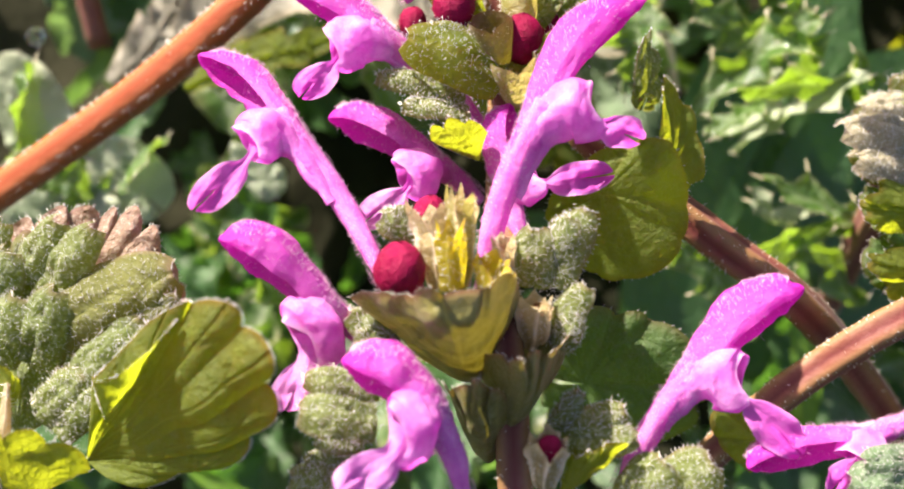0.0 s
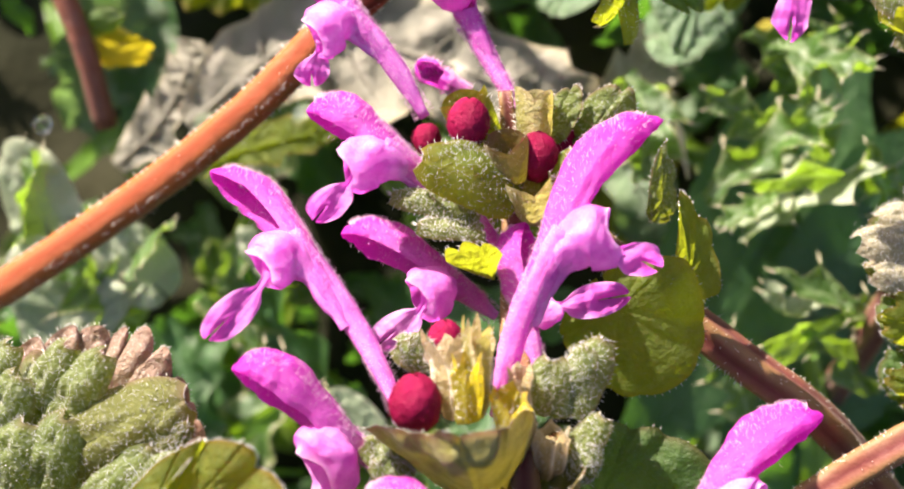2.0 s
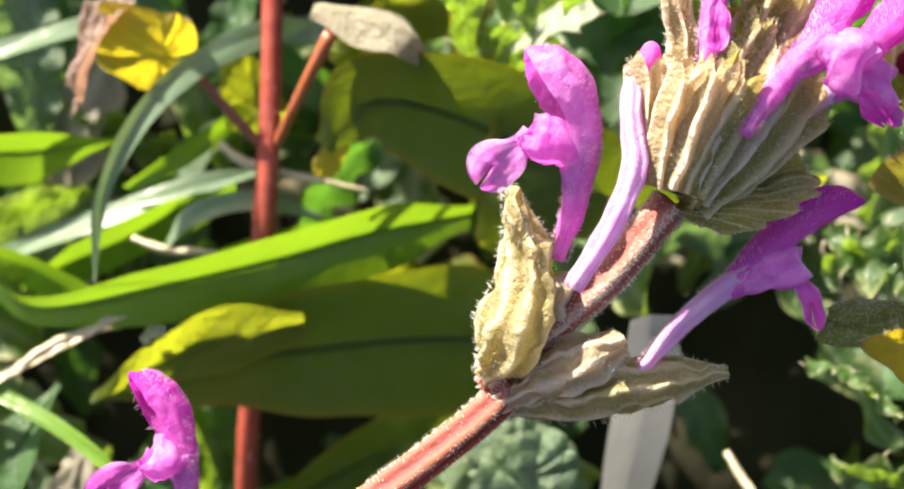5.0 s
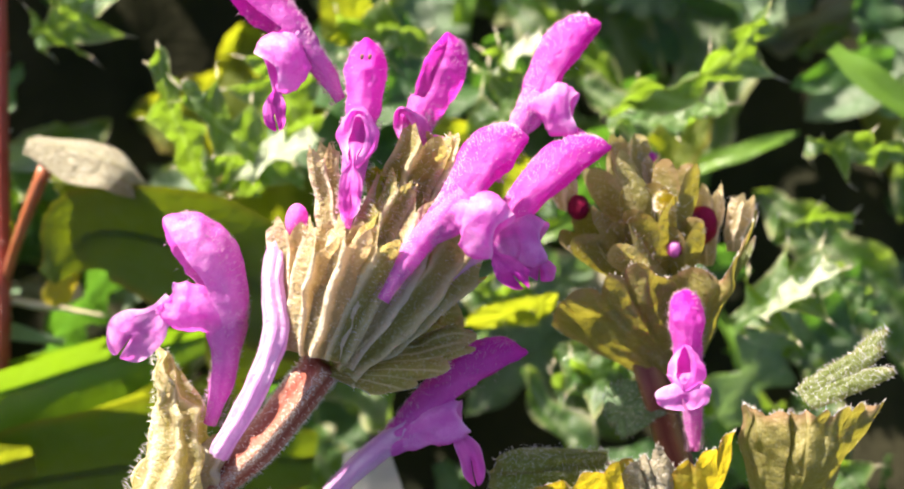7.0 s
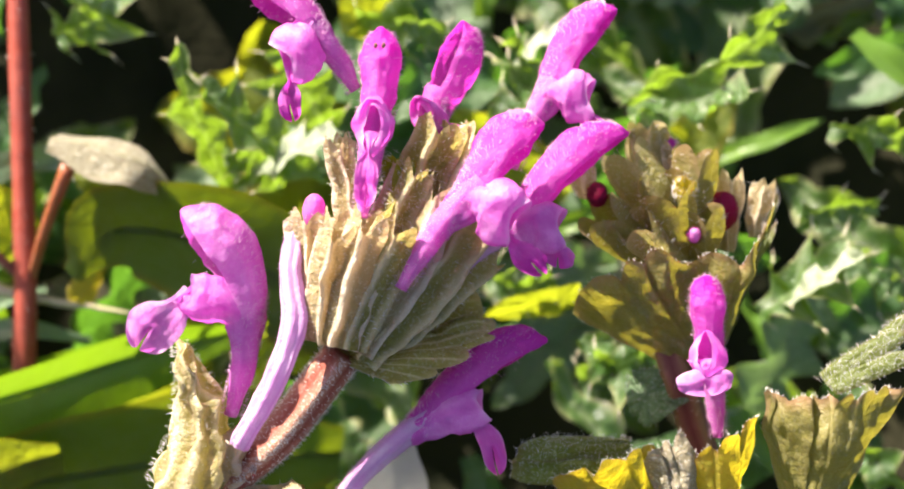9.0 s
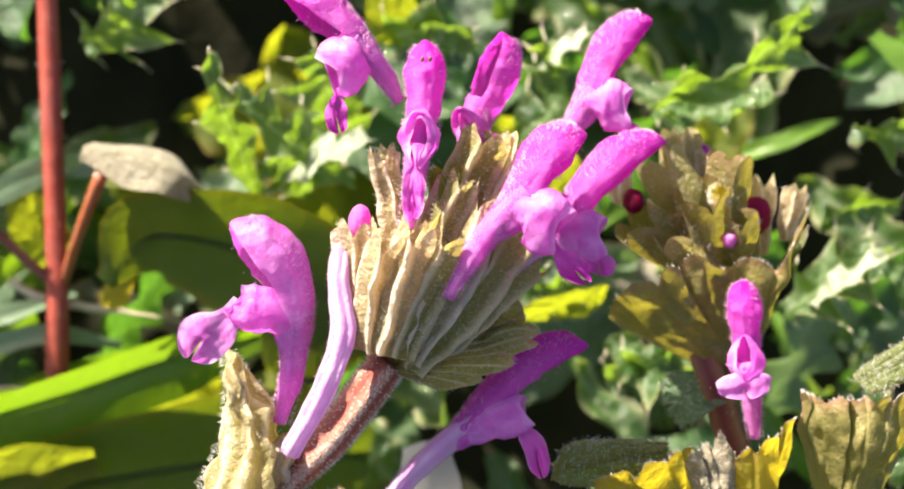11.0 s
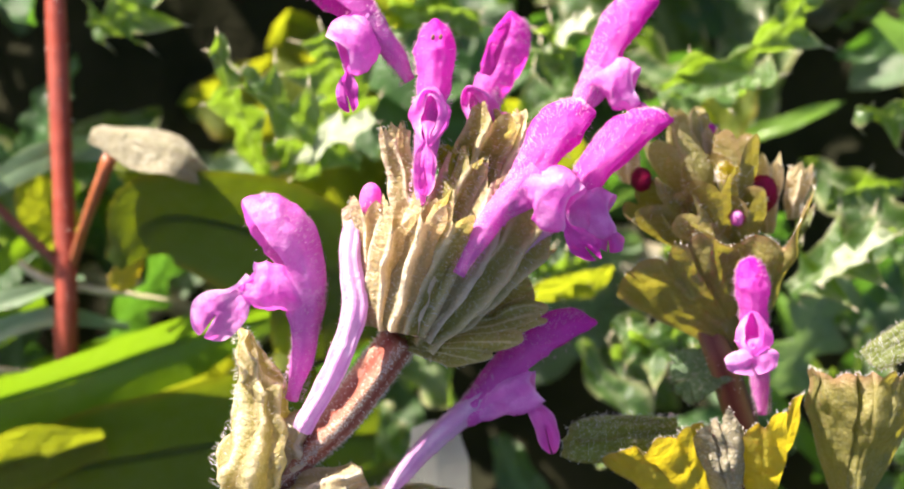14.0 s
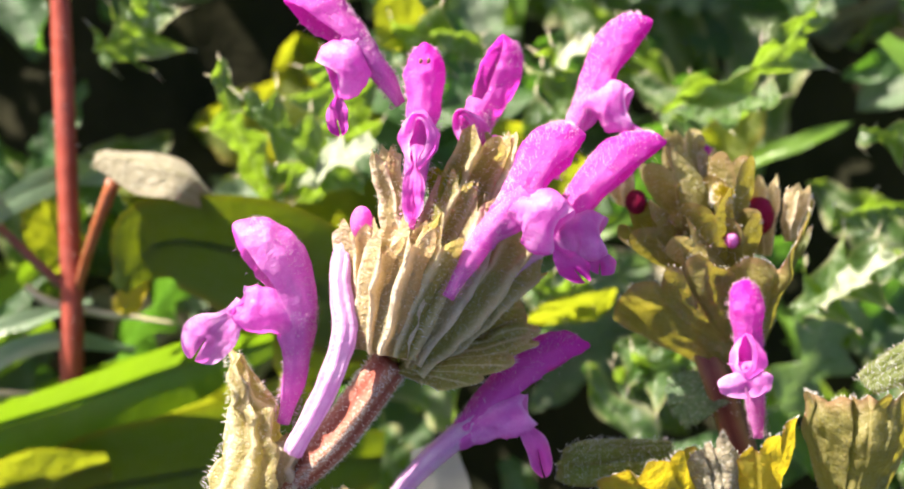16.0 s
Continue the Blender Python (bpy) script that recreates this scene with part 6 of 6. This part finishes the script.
def thistles():
    rows = (
        # round the first flowers
        ([(32.0, 10.7, 14), (25.8, 11.2, 17), (19.4, 10.6, 19)], 1.4, (0.3, -0.8, 0.6)), ([(22.3, 10.1, 15), (19.9, 8.8, 17), (17.5, 7.6, 18)], 1.0, (-0.3, 0.5, 0.9)), ([(32.0, 0.4, 14), (27.1, 2.0, 17), (21.2, 4.5, 19)], 1.7, (-0.2, 0.5, 0.9)),
        ([(30.9, 1.6, 15), (25.1, 1.0, 17), (20.5, -0.6, 18)], 1.4, (0.3, -0.8, 0.6)), ([(26.1, 12.4, 13), (24.9, 14.5, 16), (23.4, 17.6, 18)], 1.5, (-0.3, 0.5, 0.9)), ([(24.3, 13.0, 12), (20.9, 15.2, 14), (17.2, 17.4, 15)], 1.3, (0.1, -0.4, 1)),
        ([(34.6, 5.6, 13), (30.6, 9.0, 15), (28.0, 13.5, 17)], 1.5, (-0.3, 0.3, 0.9)), ([(29.8, -4.6, 12), (25.7, -0.4, 15), (20.8, -1.9, 17)], 1.5, (0.3, -0.8, 0.6)), ([(21.8, -7.3, 10), (19.7, -3.0, 12), (16.2, 0.3, 13)], 1.6, (0.1, -0.4, 1)),
        ([(-24.3, 0.2, 8.0), (-26.8, 3.5, 12.0), (-30.0, 5.6, 14.0)], 2.6, (-0.4, 0.6, 0.8)), ([(-32.6, 5.4, 8.0), (-31.8, 9.5, 12.0), (-30.0, 13.0, 14.0)], 2.4, (-0.4, 0.6, 0.8)), ([(-22.1, 8.1, 8.0), (-23.0, 6.5, 12.0), (-24.4, 3.9, 13.0)], 1.8, (0.3, -0.8, 0.6)), ([(-9.6, -5.9, 10.0), (-13.0, -3.1, 14.0), (-15.8, 0.2, 15.0)], 2.0, (-0.4, 0.6, 0.8)),
        # below the middle plants
        ([(21.7, 22.1, 10), (24.6, 19.4, 16), (27.8, 18.3, 20)], 2.2), ([(34.0, 25.1, 16), (35.3, 26.4, 20), (36.6, 24.7, 22)], 1.6), ([(39.5, 29.2, 12), (37.0, 26.8, 18), (38.0, 23.1, 20)], 2.0), ([(42.1, 23.5, 12), (38.8, 20.3, 15), (37.0, 16.4, 16)], 2.4),
        ([(12.0, 18.7, 12), (13.2, 15.0, 15), (12.5, 10.8, 14)], 2.0), ([(17.6, 9.7, 12), (22.3, 13.7, 16), (25.5, 15.7, 18)], 2.2), ([(29.0, 22.2, 9), (25.9, 20.5, 10), (23.3, 17.2, 11)], 2.6), ([(35.2, 22.4, 10), (37.1, 19.1, 11), (35.6, 16.7, 12)], 2.4),
        # behind the ribbed whorls
        ([(40.1, 66.8, 10), (42.8, 69.2, 14), (41.6, 72.9, 16)], 2.4),
        ([(48.9, 68.7, 14), (53.2, 69.9, 17), (57.1, 72.2, 19), (59.3, 74.3, 18)], 2.3), ([(49.5, 68.1, 12), (53.6, 67.8, 14), (57.3, 68.8, 16)], 1.9), ([(58.4, 53.7, 13), (61.0, 55.7, 16), (64.0, 57.3, 18)], 2.3), ([(63.3, 57.7, 10), (64.6, 56.9, 14), (67.8, 54.4, 14)], 2.0),
        ([(63.2, 66.5, 14), (65.8, 65.7, 16), (69.7, 65.8, 16)], 1.7), ([(45.9, 51.8, 12), (48.9, 49.9, 14), (51.3, 48.2, 14)], 2.2), ([(61.2, 59.7, 12), (63.4, 60.9, 13), (66.9, 60.9, 12)], 1.6), ([(38.3, 56.8, 10), (41.5, 55.6, 12), (44.0, 56.3, 12)], 2.0), ([(64.2, 44.6, 12), (66.0, 43.2, 14), (68.4, 40.8, 14)], 2.2), ([(7.8, 74.7, 8), (11.9, 75.3, 12), (13.6, 78.5, 14)], 2.0), ([(30.0, 74.4, 8), (33.6, 74.5, 12), (36.9, 73.6, 12)], 2.2),
        ([(20.6, 63.0, 10), (19.8, 66.4, 14), (19.1, 69.4, 17), (18.7, 72.4, 18)], 1.5, (0.3, -0.8, 0.6)), ([(27.4, 63.4, 10), (24.4, 65.8, 14), (22.0, 67.9, 17), (20.2, 69.7, 18)], 2.3, (-0.2, 0.5, 0.9)), ([(27.8, 67.4, 8), (26.1, 70.5, 12), (25.5, 73.1, 14)], 2.2, (0.3, -0.8, 0.6)), ([(24.4, 63.1, 9), (23.0, 64.7, 12), (21.2, 65.1, 14)], 1.8, (-0.3, 0.4, 0.9)),
        ([(44.4, 43.0, 14), (46.5, 42.2, 18), (50.0, 39.6, 18)], 1.8), ([(46.6, 35.5, 12), (48.8, 35.4, 16), (51.9, 35.9, 16)], 1.9), ([(45.9, 48.6, 12), (48.2, 50.3, 14), (51.4, 51.2, 14)], 2.0),
    )
    # Thistle leaves whose whitish gloss is painted as pale colour.
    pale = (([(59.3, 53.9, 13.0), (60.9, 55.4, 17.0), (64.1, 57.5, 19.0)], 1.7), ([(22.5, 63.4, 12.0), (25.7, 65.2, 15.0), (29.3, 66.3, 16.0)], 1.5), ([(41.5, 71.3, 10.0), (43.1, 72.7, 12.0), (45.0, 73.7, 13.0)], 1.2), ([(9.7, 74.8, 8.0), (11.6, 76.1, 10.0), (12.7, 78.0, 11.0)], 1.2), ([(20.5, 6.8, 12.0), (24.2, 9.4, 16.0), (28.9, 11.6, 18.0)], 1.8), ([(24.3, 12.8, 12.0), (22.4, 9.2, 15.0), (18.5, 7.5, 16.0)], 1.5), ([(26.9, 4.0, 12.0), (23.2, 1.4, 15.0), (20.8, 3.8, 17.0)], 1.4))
    plants = []
    for k, (pts, w, *face) in enumerate(rows + tuple((p, w, (-0.45, 0.62, 0.65)) for p, w in pale)):
        near = [p for p in plants if (Vector(BASES[p.name]) - Vector(pts[0])).length < 14]
        if near:
            t = near[0]
        else:
            t = thing("thistle", Vector(pts[0]) * 1.0, "low thistle with glossy green spiny leaves and pale veins", "wild plant", "thistles")
            plants.append(t)
        rng = random.Random(k)
        spiny_leaf(t, pts, w * 1.5, face[0] if face else (rng.uniform(-0.3, 0.6), rng.uniform(-1.0, 0.8), 0.9), 3 if face else 3 + k % 2, SHEEN_LEAF if k >= len(rows) else THISTLE, 400 + k, ruffle=0.12 if face else 0.22, bumpy=0.08 if face else 0.18)


thistles()


def undergrowth():
    """Uncounted small leaves, blades and litter between the named plants, low on the bank."""
    rng = random.Random(77)
    hollows = (((17.8, 23.9, -6), (36.5, -7.5, -6)), ((-3.7, 87.7, -6), (20.1, 63.7, -6)), ((59.9, 81.8, -6), (73.9, 58.5, -6)), ((-21.0, 9.6, -6), (-7.1, -2.3, -6)), ((6.6, 50.2, -6), (20.4, 37.0, -6)), ((27.7, 54.7, -6.0), (49.8, 38.1, -6.0)), ((27.7, 39.0, -6.0), (53.2, 21.3, -6.0)))
    kinds = ((DARK_LEAF, "undergrowth", 330), (THISTLE, "undergrowth", 200), (GRASS, "undergrowth", 90), (BLUE_LEAF, "undergrowth", 120), (DEAD, "leaf_litter", 20), (LIME_LEAF, "undergrowth", 36))
    for mat, name, count in kinds:
        t = thing(name, (20, 20, -8), "tangled low green leaves over dark soil" if name == "undergrowth" else "dead pale leaf scraps on the soil", "undergrowth" if name == "undergrowth" else "leaf litter")
        tagged(t, kind="stuff")
        bm = fresh()
        for _ in range(count):
            c = Vector((rng.uniform(-50, 95), rng.uniform(-45, 125), rng.uniform(-17, 2)))
            if mat is DEAD:
                c.z -= 9
            if any(a[0] < c.x < b[0] and b[1] < c.y < a[1] and rng.random() < (0.35 if mat is DARK_LEAF and n in (2, 5, 6) else 0.85 if n < 3 else 0.65) for n, (a, b) in enumerate(hollows)):
                continue
            g = rng.uniform(0, 2 * math.pi)
            ln = rng.uniform(7, 20)
            d = Vector((math.cos(g), math.sin(g), rng.uniform(-0.1, 0.5)))
            wid = ln * (0.06 if mat is GRASS else rng.uniform(0.14, 0.3))
            jag = 0.0 if mat in (GRASS, LIME_LEAF) else rng.uniform(0.1, 0.5)
            nl = rng.randrange(3, 6)
            line = smooth_line([c, c + d * (ln * 0.5) + Vector((0, 0, rng.uniform(0, 3))), c + d * ln + Vector((0, 0, rng.uniform(-4, 1)))], 25)
            fr = frames_along(line, (rng.uniform(-0.4, 0.8), rng.uniform(-1.3, 0.7), 0.9))
            ph = rng.uniform(0, 6)

            def fn(u, v):
                i = min(int(u * 24), 24)
                tt, a, b = fr[i]
                x = 2 * v - 1
                f = (u * nl + (0.5 if x > 0 else 0)) % 1
                saw = f / 0.6 if f < 0.6 else (1 - f) / 0.4
                w = wid * math.sin(math.pi * min(1, u * 0.95 + 0.05)) ** 0.6 * (1 - jag + jag * saw)
                return line[i] + b * (w * x) + a * (wid * (0.25 * abs(x) + 0.25 * x * x * math.sin(6.28 * u * nl + ph))), max(0.0, abs(x) - 0.8) * 4, 1.0 if abs(x) < 0.1 else 0.0, u

            sheet(bm, fn, 24, 6)
        part("leaves" if name == "undergrowth" else "scraps", bm, mat, t, kind="stuff")


undergrowth()


def pale_weed():
    t = thing("broad_leaved_weed", (-26.5, -2.5, 4.0), "broad leaves with their sky sheen painted in as pale grey-green", "wild plant", "broad-leaved weeds")
    # The bright sky sheen of these leaves is in their pale colour.
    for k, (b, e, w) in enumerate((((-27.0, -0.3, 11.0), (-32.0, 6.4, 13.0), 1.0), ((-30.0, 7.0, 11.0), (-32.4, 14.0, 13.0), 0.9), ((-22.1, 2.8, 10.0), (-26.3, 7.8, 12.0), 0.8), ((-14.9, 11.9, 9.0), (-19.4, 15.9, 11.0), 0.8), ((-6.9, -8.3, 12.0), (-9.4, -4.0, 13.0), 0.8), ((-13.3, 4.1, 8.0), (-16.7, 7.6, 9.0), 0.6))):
        leaf(t, b, e, (-0.45, 0.6, 0.7), w, 7, 0.05, 0.06, 0.0, SHEEN_LEAF, 530 + k, scallop=0.08)


pale_weed()


def lime_weed():
    t = thing("broad_leaved_weed", (24.4, 49.7, 4.0), "lime-yellow broad leaf lit from behind", "wild plant", "broad-leaved weeds")
    leaf(t, (25.1, 50.3, 12.0), (24.5, 60.6, 16.0), (0.2, -0.75, 0.62), 0.75, 7, 0.03, 0.05, 0.0, LIME_LEAF, 541, scallop=0.04)
    leaf(t, (5.2, 58.6, 9.0), (3.7, 63.5, 12.0), (0.2, -0.75, 0.62), 0.8, 7, 0.03, 0.05, 0.0, LIME_LEAF, 542, scallop=0.05)
    leaf(t, (31.4, 74.5, 9.0), (30.0, 78.1, 12.0), (0.2, -0.75, 0.62), 0.9, 7, 0.03, 0.05, 0.0, LIME_LEAF, 543, scallop=0.08)
    leaf(t, (45.4, 55.0, 12.0), (39.1, 53.7, 14.0), (0.2, -0.75, 0.62), 0.5, 7, 0.03, 0.05, 0.0, LIME_LEAF, 544, scallop=0.08)


lime_weed()


def small_extras():
    pl = thing("red_shoot", (-27.5, 15.4, 6), "reddish-brown bare stem low in the undergrowth", "plant stem")
    leaf(pl, (-29.2, 22.6, 8), (-25.0, 23.4, 9), (0.3, -0.4, 0.8), 0.5, 7, 0.05, 0.1, 0.0, GREEN_LEAF, 502)
    stem(pl, [(-27.5, 15.5, 5), (-28.7, 21.9, 8), (-31.2, 28.6, 10), (-33.4, 35.6, 11)], [0.9, 0.9, 0.85, 0.8], STEM_DARK, 501, n=20, hairs=0, ridges=0, depth=0.0)
    for k, (b, t, w) in enumerate((((-28.5, 31.8, 7), (-22.5, 27.0, 8), 0.45), ((-27.9, 20.9, 7), (-23.5, 20.5, 8), 0.7), ((-28.0, 22.1, 6), (-23.5, 21.4, 7), 0.7), ((22.6, 22.9, 9), (24.3, 20.4, 10), 0.6), ((28.3, 27.7, 11), (31.3, 27.4, 12), 0.8))):
        pl = thing("seedling", b, "small yellow seed leaf catching the light", "wild plant", "yellow seedlings")
        leaf(pl, b, t, (0.3, -0.75, 0.6), w, 7, 0.04, 0.08, 0.0, YELLOW_LEAF, 510 + k)
    pl = thing("broad_leaved_weed", (-24.1, 42.6, 8), "bright lime broad leaf among the grass", "wild plant", "broad-leaved weeds")
    for k, (pts, wid) in enumerate((([(-24.7, 48.4, 9), (-19.3, 45.9, 10), (-15.5, 43.1, 10), (-13.9, 39.9, 8)], [1.5, 2.6, 2.4, 0.4]), ([(-23.4, 44.5, 9), (-18.0, 43.7, 10), (-14.6, 41.8, 10), (-13.8, 39.2, 8)], [1.5, 2.6, 2.2, 0.4]), ([(-18.7, 49.6, 7), (-12.3, 48.0, 8), (-7.1, 45.6, 8), (-4.1, 43.8, 6)], [1.2, 2.2, 2.2, 0.6]))):
        blade(pl, pts, wid, (0.3, -0.75, 0.6), 0.15, GRASS, 24, name="leaf_blade", seed=k)
    for c, r in (((-1.2, 43.8, 15), 0.42), ((-1.4, 43.4, 16), 0.34), ((-29.6, 14.8, 15), 0.7), ((-13.0, 30.0, 12), 0.4), ((-0.8, 43.9, 14), 0.38)):
        pl = thing("dewdrop", c, "round clear dewdrop clinging to a leaf", "water drop", "dewdrops")
        bm = fresh()
        ball(bm, c, r, bumpy=0.0, long=0.8)
        part("drop", bm, WATER, pl)


small_extras()


def meadow():
    """Short turf on the bank beyond the nearest plants."""
    rng = random.Random(5)
    t = thing("turf", (0, -200, -20), "short green turf over the whole bank", "grass")
    tagged(t, kind="stuff")
    bm = fresh()
    for _ in range(9000):
        r = 110 + 900 * rng.random() ** 1.6
        g = rng.uniform(0, 2 * math.pi)
        c = Vector((20 + r * math.cos(g), 35 + 0.55 * r * math.sin(g), -26))
        if -55 < c.x < 100 and -50 < c.y < 130 or abs(c.y) > 480:
            continue
        h = rng.uniform(8, 20) if c.y < 0 or r > 250 else rng.uniform(6, 11)
        d = Vector((rng.gauss(0, 0.5), rng.gauss(0.5, 0.4), 1)).normalized() * (h + 6)
        sd = Vector((math.cos(g * 7), math.sin(g * 7), 0)) * rng.uniform(0.8, 2.0)
        low = [put(bm, c - sd), put(bm, c + sd)]
        mid = [put(bm, c + d * 0.6 - sd * 0.8 + Vector((0, 0, 0.5))), put(bm, c + d * 0.6 + sd * 0.8)]
        top = put(bm, c + d + Vector((d.x, d.y, -1)) * 0.3)
        bm.faces.new((low[0], low[1], mid[1], mid[0]))
        bm.faces.new((mid[0], mid[1], top))
    for _ in range(18000):
        c = Vector((math.copysign(130 + 4600 * rng.random() ** 1.7, rng.random() - 0.5), rng.uniform(-470, 470), -26))
        grown = 0.25 + 0.75 * min(1.0, (abs(c.x) - 130) / 700)
        d = Vector((rng.gauss(0, 0.5), rng.gauss(0.5, 0.4), 1)).normalized() * (rng.uniform(20, 60) * grown)
        sd = Vector((rng.gauss(0, 1), rng.gauss(0, 1), 0)).normalized() * (rng.uniform(2, 5) * grown)
        low, mid = [put(bm, c - sd), put(bm, c + sd)], [put(bm, c + d * 0.6 - sd * 0.8), put(bm, c + d * 0.6 + sd * 0.8)]
        top = put(bm, c + d + Vector((d.x, d.y, -1)) * 0.3)
        bm.faces.new((low[0], low[1], mid[1], mid[0]))
        bm.faces.new((mid[0], mid[1], top))
    part("blades", bm, GRASS, t, kind="stuff")


meadow()


def motions():
    """Nothing in the place moves of itself: the air is still."""


motions()
